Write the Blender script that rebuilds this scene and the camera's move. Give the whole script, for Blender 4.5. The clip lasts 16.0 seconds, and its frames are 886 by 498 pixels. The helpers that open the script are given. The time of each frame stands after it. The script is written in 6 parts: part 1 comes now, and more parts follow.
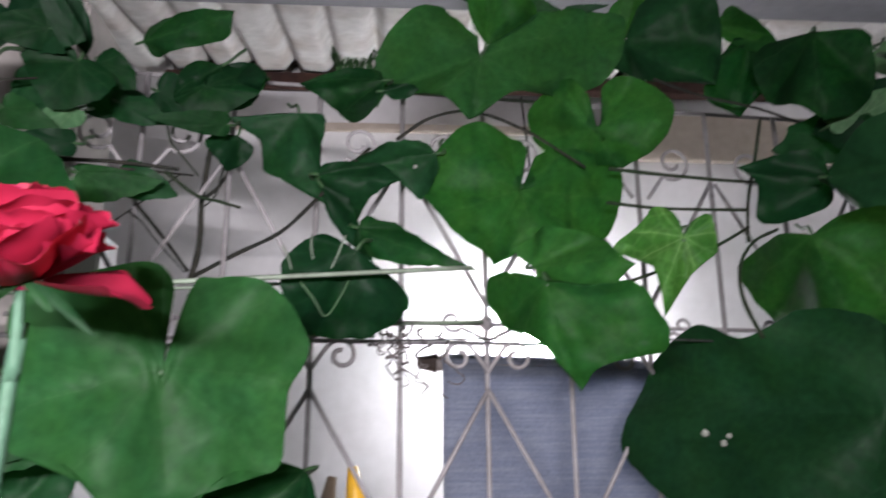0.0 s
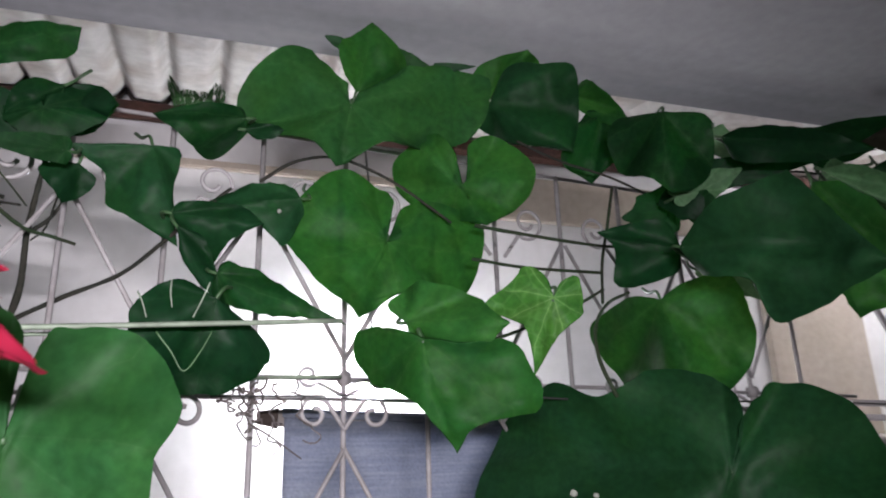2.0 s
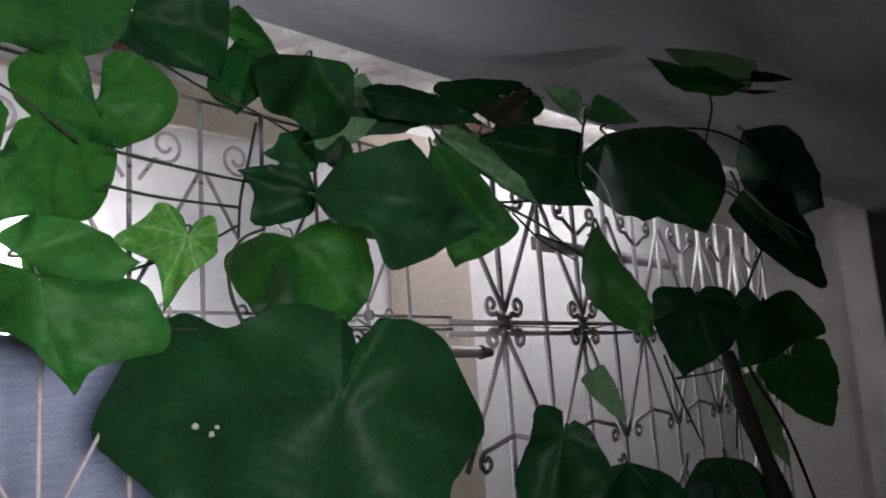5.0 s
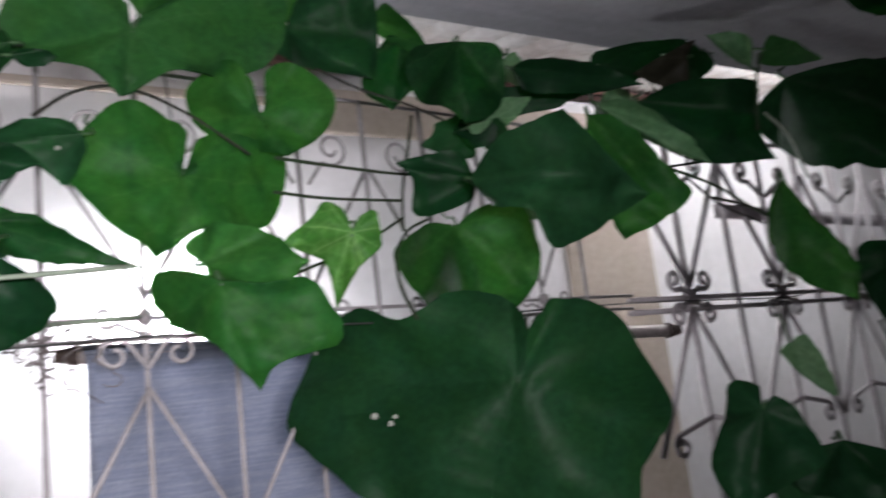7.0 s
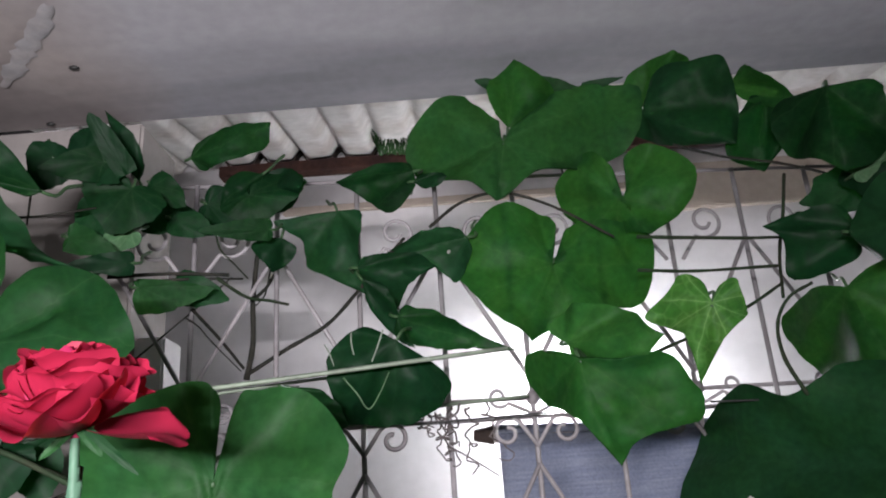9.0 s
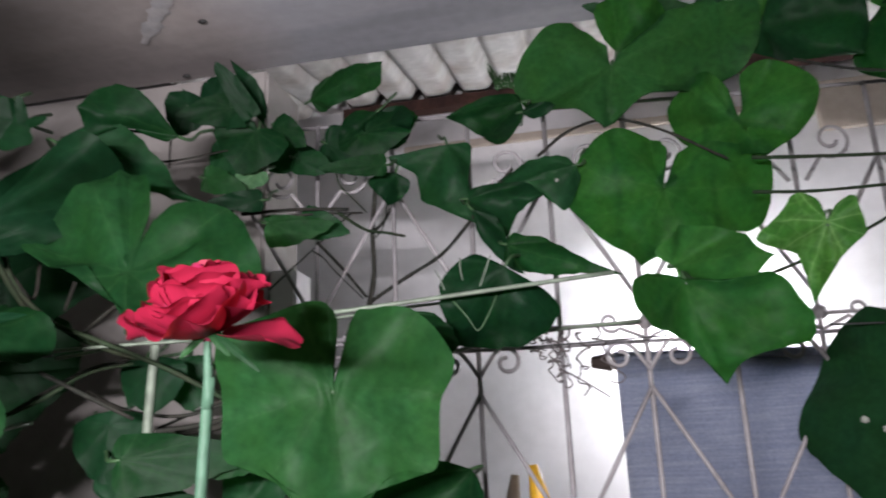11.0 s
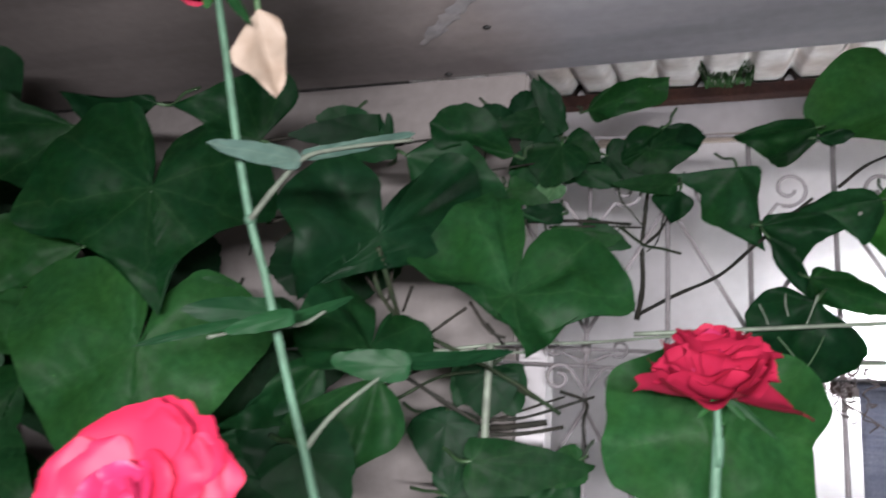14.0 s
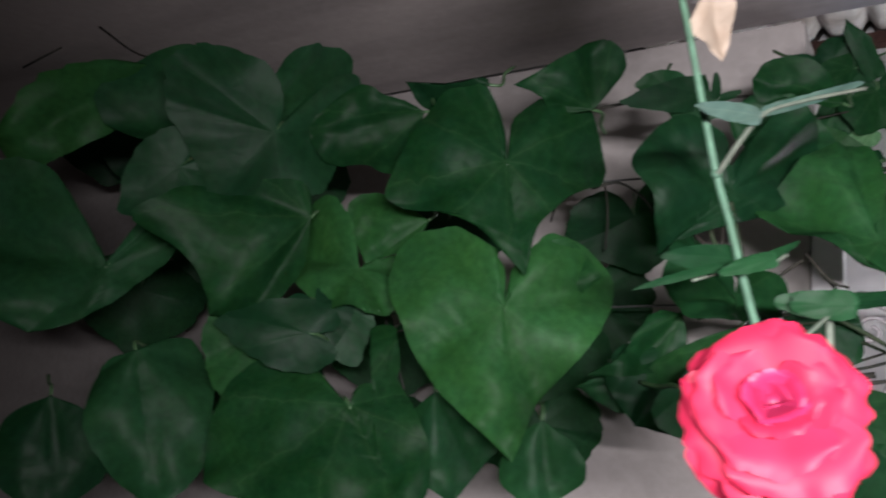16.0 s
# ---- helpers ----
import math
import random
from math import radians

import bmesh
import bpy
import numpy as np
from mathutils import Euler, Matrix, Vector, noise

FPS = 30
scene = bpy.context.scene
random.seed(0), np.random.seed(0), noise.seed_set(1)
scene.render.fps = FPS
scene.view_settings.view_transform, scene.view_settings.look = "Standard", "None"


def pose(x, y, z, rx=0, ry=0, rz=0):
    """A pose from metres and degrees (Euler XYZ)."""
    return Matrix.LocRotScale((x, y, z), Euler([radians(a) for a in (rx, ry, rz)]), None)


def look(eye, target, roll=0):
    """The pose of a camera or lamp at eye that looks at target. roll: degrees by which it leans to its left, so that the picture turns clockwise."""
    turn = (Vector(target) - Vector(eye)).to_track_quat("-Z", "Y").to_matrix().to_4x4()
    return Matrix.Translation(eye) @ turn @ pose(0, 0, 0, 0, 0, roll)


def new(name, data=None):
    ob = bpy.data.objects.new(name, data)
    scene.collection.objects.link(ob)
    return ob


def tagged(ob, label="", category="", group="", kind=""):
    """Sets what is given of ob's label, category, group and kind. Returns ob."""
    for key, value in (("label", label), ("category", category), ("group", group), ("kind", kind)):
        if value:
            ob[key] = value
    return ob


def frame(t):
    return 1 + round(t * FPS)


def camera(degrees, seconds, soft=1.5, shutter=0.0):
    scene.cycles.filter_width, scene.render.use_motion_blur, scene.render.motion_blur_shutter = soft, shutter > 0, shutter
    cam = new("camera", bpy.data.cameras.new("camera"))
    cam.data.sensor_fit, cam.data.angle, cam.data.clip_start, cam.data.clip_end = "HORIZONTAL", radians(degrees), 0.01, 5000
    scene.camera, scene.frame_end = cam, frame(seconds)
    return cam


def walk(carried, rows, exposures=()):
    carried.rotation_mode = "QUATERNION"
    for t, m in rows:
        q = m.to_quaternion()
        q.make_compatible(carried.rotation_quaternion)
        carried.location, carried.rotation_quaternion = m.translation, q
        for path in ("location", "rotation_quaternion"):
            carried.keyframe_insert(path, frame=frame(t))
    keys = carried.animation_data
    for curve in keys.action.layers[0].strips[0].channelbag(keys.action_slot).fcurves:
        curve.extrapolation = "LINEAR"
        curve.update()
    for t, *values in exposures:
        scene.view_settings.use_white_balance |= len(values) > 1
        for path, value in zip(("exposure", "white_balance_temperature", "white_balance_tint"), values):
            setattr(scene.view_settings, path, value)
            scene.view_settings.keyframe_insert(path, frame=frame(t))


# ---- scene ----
cam = camera(60.7, 16.0, soft=1.9, shutter=0.5)
PATH = [
    (0, (-0.039, 0.069, 1.551), (0.286, 1.974, 2.063), -0.3),
    (0.5, (-0.021, 0.079, 1.565), (0.492, 1.923, 2.144), 0.3),
    (1, (-0.005, 0.076, 1.57), (0.612, 1.864, 2.218), -0.1),
    (1.5, (-0.01, 0.076, 1.564), (0.601, 1.855, 2.243), -0.2),
    (2, (-0.083, 0.102, 1.563), (0.694, 1.836, 2.186), -1.8),
    (2.5, (-0.116, 0.092, 1.573), (0.79, 1.771, 2.172), -0.5),
    (3, (-0.126, 0.082, 1.578), (0.897, 1.7, 2.156), -0.8),
    (3.5, (-0.121, 0.059, 1.576), (1.068, 1.586, 2.081), -1.5),
    (4, (-0.113, 0.071, 1.58), (1.295, 1.433, 1.981), -2.9),
    (4.2, (-0.118, 0.052, 1.598), (1.377, 1.336, 1.94), -2.0),
    (6.3, (-0.068, 0.086, 1.592), (1.449, 1.349, 1.909), -6.3),
    (6.5, (-0.068, 0.084, 1.592), (1.401, 1.4, 1.929), -7.4),
    (7, (-0.074, 0.068, 1.589), (1.119, 1.638, 1.923), -6.8),
    (7.5, (-0.064, 0.046, 1.589), (0.809, 1.805, 1.971), -4.7),
    (8, (-0.025, 0.04, 1.58), (0.519, 1.879, 2.147), -4.0),
    (8.5, (-0.014, 0.032, 1.57), (0.201, 1.909, 2.226), -2.7),
    (8.7, (-0.015, 0.03, 1.569), (0.174, 1.905, 2.237), -3.5),
    (10.8, (0.008, 0.004, 1.558), (-0.114, 1.933, 2.074), -2.1),
    (11, (0.008, 0.005, 1.55), (-0.18, 1.926, 2.072), -2.4),
    (11.5, (-0.008, -0.004, 1.556), (-0.369, 1.882, 2.116), -0.7),
    (12, (-0.054, -0.002, 1.565), (-0.421, 1.88, 2.136), 0.5),
    (12.5, (-0.1, -0.007, 1.576), (-0.585, 1.861, 2.101), 0.6),
    (13, (-0.149, -0.034, 1.583), (-0.723, 1.814, 2.09), 2.4),
    (13.5, (-0.172, -0.061, 1.587), (-0.624, 1.817, 2.107), 3.3),
    (14, (-0.201, -0.068, 1.591), (-0.657, 1.83, 2.028), 4.0),
    (14.5, (-0.25, -0.11, 1.578), (-0.912, 1.74, 1.947), 2.9),
    (15, (-0.271, -0.137, 1.559), (-1.028, 1.668, 1.969), 1.9),
    (15.5, (-0.285, -0.14, 1.563), (-1.096, 1.652, 1.926), 3.5),
    (16, (-0.331, -0.159, 1.561), (-1.218, 1.601, 1.898), 3.7),
]
walk(cam, [(t, look(eye, target, roll)) for t, eye, target, roll in PATH], [(0.0, 0.1), (1.0, 0.2), (2.5, 0.25), (4.0, 0.2), (6.5, 0.3), (7.5, 0.15), (8.5, 0.0), (11.0, 0.0), (12.0, -0.05), (13.5, -0.1), (15.0, -0.3), (16.0, -0.05)])

# ---- light ----
world = bpy.data.worlds.new("night")
scene.world = world
world.use_nodes = True
world.node_tree.nodes["Background"].inputs["Color"].default_value = (0.02, 0.022, 0.03, 1)
world.node_tree.nodes["Background"].inputs["Strength"].default_value = 0.1

# the phone's torch, held above the lens: a strip as long as the way it is carried
torch = bpy.data.lights.new("torch", "AREA")
torch.shape, torch.size, torch.size_y = "RECTANGLE", 0.24, 0.010
torch.spread = radians(124)
torch.energy, torch.color = 15.2, (1.0, 0.955, 1.0)
new("torch", torch).matrix_world = look((-0.165, -0.32, 1.588), (-0.27, 0.70, 1.44))


# ---- materials ----
def material(name, base, rough=0.6, metal=0.0, grain=40.0, bump=0.2, spread=0.25, stain=3.0, stained=None, amount=0.5, spec=0.4, streak=None):
    """A surface with fine grain, larger stains and a slight relief."""
    m = bpy.data.materials.new(name)
    m.use_nodes = True
    n, l = m.node_tree.nodes, m.node_tree.links
    b = n["Principled BSDF"]
    co = n.new("ShaderNodeTexCoord")
    info = n.new("ShaderNodeObjectInfo")
    fine = n.new("ShaderNodeTexNoise")
    fine.inputs["Scale"].default_value, fine.inputs["Detail"].default_value = grain, 6
    wide = n.new("ShaderNodeTexNoise")
    wide.inputs["Scale"].default_value, wide.inputs["Detail"].default_value = stain, 5
    source = co.outputs["Object"]
    if streak:
        mp = n.new("ShaderNodeMapping")
        mp.inputs["Scale"].default_value = streak
        l.new(source, mp.inputs["Vector"])
        l.new(mp.outputs["Vector"], wide.inputs["Vector"])
    else:
        l.new(source, wide.inputs["Vector"])
    l.new(source, fine.inputs["Vector"])
    ramp = n.new("ShaderNodeValToRGB")
    ramp.color_ramp.elements[0].position, ramp.color_ramp.elements[1].position = 0.42, 0.68
    l.new(wide.outputs["Fac"], ramp.inputs["Fac"])
    amt = n.new("ShaderNodeMath")
    amt.operation = "MULTIPLY"
    amt.inputs[1].default_value = amount
    l.new(ramp.outputs["Color"], amt.inputs[0])
    mix = n.new("ShaderNodeMix")
    mix.data_type = "RGBA"
    mix.inputs[6].default_value = (*base, 1)
    mix.inputs[7].default_value = (*(stained or [c * 0.6 for c in base]), 1)
    l.new(amt.outputs[0], mix.inputs[0])
    hsv = n.new("ShaderNodeHueSaturation")
    l.new(mix.outputs[2], hsv.inputs["Color"])
    val = n.new("ShaderNodeMapRange")
    val.inputs["To Min"].default_value, val.inputs["To Max"].default_value = 1 - spread, 1 + spread
    val.inputs["From Min"].default_value, val.inputs["From Max"].default_value = 0.3, 0.7
    l.new(fine.outputs["Fac"], val.inputs["Value"])
    ran = n.new("ShaderNodeMapRange")
    ran.inputs["To Min"].default_value, ran.inputs["To Max"].default_value = 0.9, 1.1
    l.new(info.outputs["Random"], ran.inputs["Value"])
    mul = n.new("ShaderNodeMath")
    mul.operation = "MULTIPLY"
    l.new(val.outputs[0], mul.inputs[0])
    l.new(ran.outputs[0], mul.inputs[1])
    l.new(mul.outputs[0], hsv.inputs["Value"])
    l.new(hsv.outputs["Color"], b.inputs["Base Color"])
    b.inputs["Roughness"].default_value, b.inputs["Metallic"].default_value = rough, metal
    b.inputs["Specular IOR Level"].default_value = spec
    bp = n.new("ShaderNodeBump")
    bp.inputs["Strength"].default_value, bp.inputs["Distance"].default_value = bump, 0.004
    l.new(fine.outputs["Fac"], bp.inputs["Height"])
    l.new(bp.outputs["Normal"], b.inputs["Normal"])
    return m


def leaf_material(name, base, pale, vein, through_light=0.3, rough=0.5, veins=0.5):
    """Leaf blade: veins fanned out from the stalk, blotches, some light let through."""
    m = bpy.data.materials.new(name)
    m.use_nodes = True
    n, l = m.node_tree.nodes, m.node_tree.links
    b = n["Principled BSDF"]

    def math_node(op, a, c=None, d=None):
        q = n.new("ShaderNodeMath")
        q.operation = op
        for k, s in enumerate((a, c, d)):
            if s is None:
                continue
            if isinstance(s, (int, float)):
                q.inputs[k].default_value = s
            else:
                l.new(s, q.inputs[k])
        return q.outputs[0]

    info = n.new("ShaderNodeObjectInfo")
    uv = n.new("ShaderNodeUVMap")
    sep = n.new("ShaderNodeSeparateXYZ")
    l.new(uv.outputs["UV"], sep.inputs[0])
    x = math_node("SUBTRACT", sep.outputs[0], 0.5)
    y = math_node("SUBTRACT", sep.outputs[1], 0.5)
    ang = math_node("ARCTAN2", x, y)
    rad = math_node("SQRT", math_node("ADD", math_node("MULTIPLY", x, x), math_node("MULTIPLY", y, y)))
    co = n.new("ShaderNodeTexCoord")
    sway = n.new("ShaderNodeTexNoise")
    sway.inputs["Scale"].default_value, sway.inputs["Detail"].default_value = 25, 3
    l.new(co.outputs["Object"], sway.inputs["Vector"])
    ang = math_node("ADD", ang, math_node("MULTIPLY", math_node("SUBTRACT", sway.outputs["Fac"], 0.5), 0.45))
    near = math_node("ABSOLUTE", math_node("SUBTRACT", math_node("FRACT", math_node("ADD", math_node("ADD", math_node("DIVIDE", ang, 0.72), math_node("MULTIPLY", math_node("SUBTRACT", info.outputs["Random"], 0.5), 0.5)), 0.5)), 0.5))
    away = math_node("MULTIPLY", near, math_node("MULTIPLY", rad, 0.72))
    main = math_node("SMOOTH_MIN", 1.0, math_node("DIVIDE", 0.0016, math_node("ADD", away, 0.0014)), 0.1)
    cell = n.new("ShaderNodeTexVoronoi")
    cell.feature = "DISTANCE_TO_EDGE"
    cell.inputs["Scale"].default_value = 70
    l.new(co.outputs["Object"], cell.inputs["Vector"])
    net = math_node("MULTIPLY", math_node("SUBTRACT", 1.0, math_node("MINIMUM", 1.0, math_node("MULTIPLY", cell.outputs["Distance"], 9.0))), 0.22)
    mask = math_node("MULTIPLY", math_node("MINIMUM", 1.0, math_node("ADD", main, net)), veins)
    blot = n.new("ShaderNodeTexNoise")
    blot.inputs["Scale"].default_value, blot.inputs["Detail"].default_value = 11, 4
    l.new(co.outputs["Object"], blot.inputs["Vector"])
    mx = n.new("ShaderNodeMix")
    mx.data_type = "RGBA"
    mx.inputs[6].default_value, mx.inputs[7].default_value = (*base, 1), (*pale, 1)
    l.new(math_node("MULTIPLY", math_node("ADD", blot.outputs["Fac"], math_node("MULTIPLY", math_node("SUBTRACT", info.outputs["Random"], 0.85), 0.8)), 1.3), mx.inputs[0])
    mv = n.new("ShaderNodeMix")
    mv.data_type = "RGBA"
    l.new(mask, mv.inputs[0])
    l.new(mx.outputs[2], mv.inputs[6])
    mv.inputs[7].default_value = (*vein, 1)
    speck = n.new("ShaderNodeTexNoise")
    speck.inputs["Scale"].default_value, speck.inputs["Detail"].default_value = 130, 4
    l.new(co.outputs["Object"], speck.inputs["Vector"])
    tone = n.new("ShaderNodeHueSaturation")
    l.new(math_node("ADD", 0.55, math_node("MULTIPLY", speck.outputs["Fac"], 0.9)), tone.inputs["Value"])
    l.new(math_node("ADD", 0.475, math_node("MULTIPLY", sway.outputs["Fac"], 0.05)), tone.inputs["Hue"])
    l.new(mv.outputs[2], tone.inputs["Color"])
    l.new(tone.outputs["Color"], b.inputs["Base Color"])
    b.inputs["Roughness"].default_value = rough
    b.inputs["Specular IOR Level"].default_value = 0.09
    bp = n.new("ShaderNodeBump")
    bp.inputs["Strength"].default_value, bp.inputs["Distance"].default_value = 0.35, 0.0025
    l.new(math_node("SUBTRACT", math_node("ADD", math_node("MULTIPLY", blot.outputs["Fac"], 1.1), math_node("MULTIPLY", cell.outputs["Distance"], 0.5)), math_node("MULTIPLY", main, 0.16)), bp.inputs["Height"])
    l.new(bp.outputs["Normal"], b.inputs["Normal"])
    tr = n.new("ShaderNodeBsdfTranslucent")
    hv = n.new("ShaderNodeHueSaturation")
    hv.inputs["Hue"].default_value, hv.inputs["Saturation"].default_value, hv.inputs["Value"].default_value = 0.47, 1.1, 1.6
    l.new(tone.outputs["Color"], hv.inputs["Color"])
    l.new(hv.outputs["Color"], tr.inputs["Color"])
    sh = n.new("ShaderNodeMixShader")
    sh.inputs[0].default_value = through_light
    l.new(b.outputs[0], sh.inputs[1])
    l.new(tr.outputs[0], sh.inputs[2])
    l.new(sh.outputs[0], n["Material Output"].inputs["Surface"])
    return m


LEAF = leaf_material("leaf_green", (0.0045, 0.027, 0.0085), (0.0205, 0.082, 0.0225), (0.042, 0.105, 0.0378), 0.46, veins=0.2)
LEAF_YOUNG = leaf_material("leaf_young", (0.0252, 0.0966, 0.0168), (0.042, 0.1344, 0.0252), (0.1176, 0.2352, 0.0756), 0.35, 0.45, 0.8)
# leaf green brightened: lamplight through the middle leaves put into the colour
LEAF_LIT = leaf_material("leaf_lit", (0.0105, 0.060, 0.0122), (0.019, 0.086, 0.0175), (0.042, 0.1092, 0.0294), 0.46, veins=0.22)
# leaf green darkened: shade on rear and outer leaves put into the colour
LEAF_SHADED = leaf_material("leaf_shaded", (0.0034, 0.0195, 0.0072), (0.011, 0.046, 0.017), (0.015, 0.05, 0.02), 0.32, veins=0.22)
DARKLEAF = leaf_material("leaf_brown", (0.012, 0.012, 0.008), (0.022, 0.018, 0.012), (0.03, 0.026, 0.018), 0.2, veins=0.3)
LEAF_ROSE = leaf_material("leaf_rose", (0.03, 0.056, 0.046), (0.065, 0.1, 0.085), (0.085, 0.12, 0.095), 0.15, 0.4)
LEAF_PALE = leaf_material("leaf_pale", (0.042, 0.1008, 0.0462), (0.0756, 0.1512, 0.0756), (0.126, 0.2184, 0.1092), 0.3)
STEM = material("vine_stem", (0.015, 0.027, 0.013), 0.75, grain=120, stain=25, stained=(0.02, 0.018, 0.012), amount=0.8, spec=0.12)
STEM_DARK = material("vine_stem_dry", (0.017, 0.018, 0.015), 0.85, grain=140, stain=25, stained=(0.026, 0.022, 0.018), amount=0.8, spec=0.1)
STALK = material("leaf_stalk", (0.03, 0.068, 0.026), 0.5, grain=100, stain=30)
ROSE_STEM = material("rose_stem", (0.038, 0.08, 0.052), 0.6, grain=120, stain=35, stained=(0.03, 0.066, 0.04), amount=0.7, spec=0.2)
TWIG = material("dry_twig", (0.042, 0.056, 0.04), 0.8, grain=150, stain=40, stained=(0.045, 0.045, 0.035), amount=0.8)
TENDRIL = material("dry_tendril", (0.1, 0.085, 0.085), 0.8, grain=150, stain=40)
WIRE = material("support_wire", (0.05, 0.05, 0.05), 0.5, 0.6, grain=200, stain=40)
STICK = material("cane", (0.14, 0.17, 0.13), 0.6, grain=90, stain=30, stained=(0.09, 0.10, 0.08), amount=0.7)
PLASTER = material("concrete_grey", (0.29, 0.265, 0.255), 0.85, grain=60, bump=0.25, spread=0.07, stain=2.2, stained=(0.235, 0.213, 0.207), amount=0.75, streak=(0.6, 2.0, 4.0))
CEILING = material("concrete_ceiling", (0.335, 0.325, 0.335), 0.9, grain=60, bump=0.2, spread=0.06, stain=1.6, stained=(0.16, 0.157, 0.168), amount=0.95, streak=(0.5, 3.2, 1.0))
WHITEWALL = material("white_wall", (0.64, 0.62, 0.64), 0.8, grain=30, bump=0.12, spread=0.05, stain=3.0, stained=(0.5, 0.47, 0.48), amount=0.5)
SMEAR = material("plaster_smear", (0.315, 0.305, 0.315), 0.9, grain=70, bump=0.3, spread=0.12, stain=30, stained=(0.36, 0.335, 0.335), amount=0.9)
FLECK = material("dried_fleck", (0.17, 0.18, 0.155), 0.8, grain=200, stain=90)
BEIGE = material("beige_trim", (0.34, 0.285, 0.25), 0.8, grain=50, bump=0.2, spread=0.08, stain=6, stained=(0.3, 0.25, 0.21), amount=0.6)
IRON = material("painted_iron", (0.24, 0.225, 0.235), 0.5, 0.0, grain=120, bump=0.2, spread=0.12, stain=22, stained=(0.17, 0.15, 0.15), amount=0.6, spec=0.2)
GATE_IRON = material("gate_paint", (0.40, 0.37, 0.39), 0.5, 0.0, grain=120, bump=0.2, spread=0.12, stain=22, stained=(0.27, 0.24, 0.245), amount=0.6, spec=0.2)
RUST = material("rusty_steel", (0.03, 0.0115, 0.0095), 0.75, 0.2, grain=90, bump=0.4, spread=0.3, stain=16, stained=(0.06, 0.024, 0.016), amount=0.8)
SHEET = material("roof_sheet", (0.6, 0.58, 0.57), 0.75, grain=45, bump=0.3, spread=0.1, stain=7, stained=(0.34, 0.28, 0.25), amount=0.8)
CLOTH = material("blue_cloth", (0.22, 0.24, 0.315), 0.95, grain=260, bump=0.5, spread=0.22, stain=30, stained=(0.34, 0.365, 0.43), amount=0.85, spec=0.1, streak=(0.35, 1, 9))
cloth_nodes, cloth_links = CLOTH.node_tree.nodes, CLOTH.node_tree.links
cloth_glow, cloth_mix = cloth_nodes.new("ShaderNodeBsdfTranslucent"), cloth_nodes.new("ShaderNodeMixShader")
cloth_glow.inputs["Color"].default_value = (0.27, 0.295, 0.38, 1)
cloth_mix.inputs[0].default_value = 0.42
cloth_links.new(cloth_nodes["Principled BSDF"].outputs[0], cloth_mix.inputs[1])
cloth_links.new(cloth_glow.outputs[0], cloth_mix.inputs[2])
cloth_links.new(cloth_mix.outputs[0], cloth_nodes["Material Output"].inputs["Surface"])
RODMAT = material("rod_metal", (0.42, 0.38, 0.37), 0.4, 0.5, grain=80, stain=20)
YELLOW = material("yellow_plastic", (0.75, 0.42, 0.03), 0.4, grain=60, stain=12, stained=(0.6, 0.3, 0.03))
PETAL = material("rose_petal", (0.31, 0.013, 0.042), 0.55, grain=70, bump=0.1, spread=0.08, stain=45, stained=(0.33, 0.015, 0.05), amount=0.5, spec=0.22)
PETAL_IN = material("rose_petal_inner", (0.28, 0.016, 0.06), 0.45, grain=70, bump=0.15, spread=0.1, stain=45, stained=(0.36, 0.028, 0.095), amount=0.5, spec=0.25)
for petal_mat, tint in ((PETAL, (0.36, 0.011, 0.022, 1)), (PETAL_IN, (0.4, 0.02, 0.06, 1))):
    pn, pl = petal_mat.node_tree.nodes, petal_mat.node_tree.links
    lit, both = pn.new("ShaderNodeBsdfTranslucent"), pn.new("ShaderNodeMixShader")
    lit.inputs["Color"].default_value = tint
    both.inputs[0].default_value = 0.45
    pl.new(pn["Principled BSDF"].outputs[0], both.inputs[1])
    pl.new(lit.outputs[0], both.inputs[2])
    pl.new(both.outputs[0], pn["Material Output"].inputs["Surface"])
# beige of the hanging moth, also on the packet's pale side
MOTH_BEIGE = material("dry_petal", (0.215, 0.17, 0.13), 0.7, grain=60, bump=0.3, spread=0.1, stain=60, stained=(0.13, 0.09, 0.06), amount=0.7)
FLOOR = material("floor_cement", (0.2, 0.19, 0.18), 0.85, grain=40, stain=2)
MOSS = material("moss", (0.03, 0.09, 0.025), 0.9, grain=80, stain=30)
DARKMAT = material("dark_lumber_and_shadow", (0.05, 0.035, 0.03), 0.8, grain=40, stain=10)
FROST = material("frosted_plastic", (0.6, 0.6, 0.6), 0.7, grain=50, stain=20)
frost_nodes, frost_links = FROST.node_tree.nodes, FROST.node_tree.links
frost_pass, frost_mix = frost_nodes.new("ShaderNodeBsdfTranslucent"), frost_nodes.new("ShaderNodeMixShader")
frost_pass.inputs["Color"].default_value = (0.75, 0.75, 0.77, 1)
frost_mix.inputs[0].default_value = 0.42
frost_links.new(frost_nodes["Principled BSDF"].outputs[0], frost_mix.inputs[1])
frost_links.new(frost_pass.outputs[0], frost_mix.inputs[2])
frost_links.new(frost_mix.outputs[0], frost_nodes["Material Output"].inputs["Surface"])
GLOW = bpy.data.materials.new("bulb_glow")
GLOW.use_nodes = True
GLOW.node_tree.nodes["Principled BSDF"].inputs["Emission Color"].default_value = (0.95, 0.97, 1.0, 1)
GLOW.node_tree.nodes["Principled BSDF"].inputs["Emission Strength"].default_value = 600.0

# glow of the tube light added out of view
ADDED_TUBE_GLOW = GLOW.copy()
ADDED_TUBE_GLOW.name = "added_tube_glow"
ADDED_TUBE_GLOW.node_tree.nodes["Principled BSDF"].inputs["Emission Strength"].default_value = 62.0


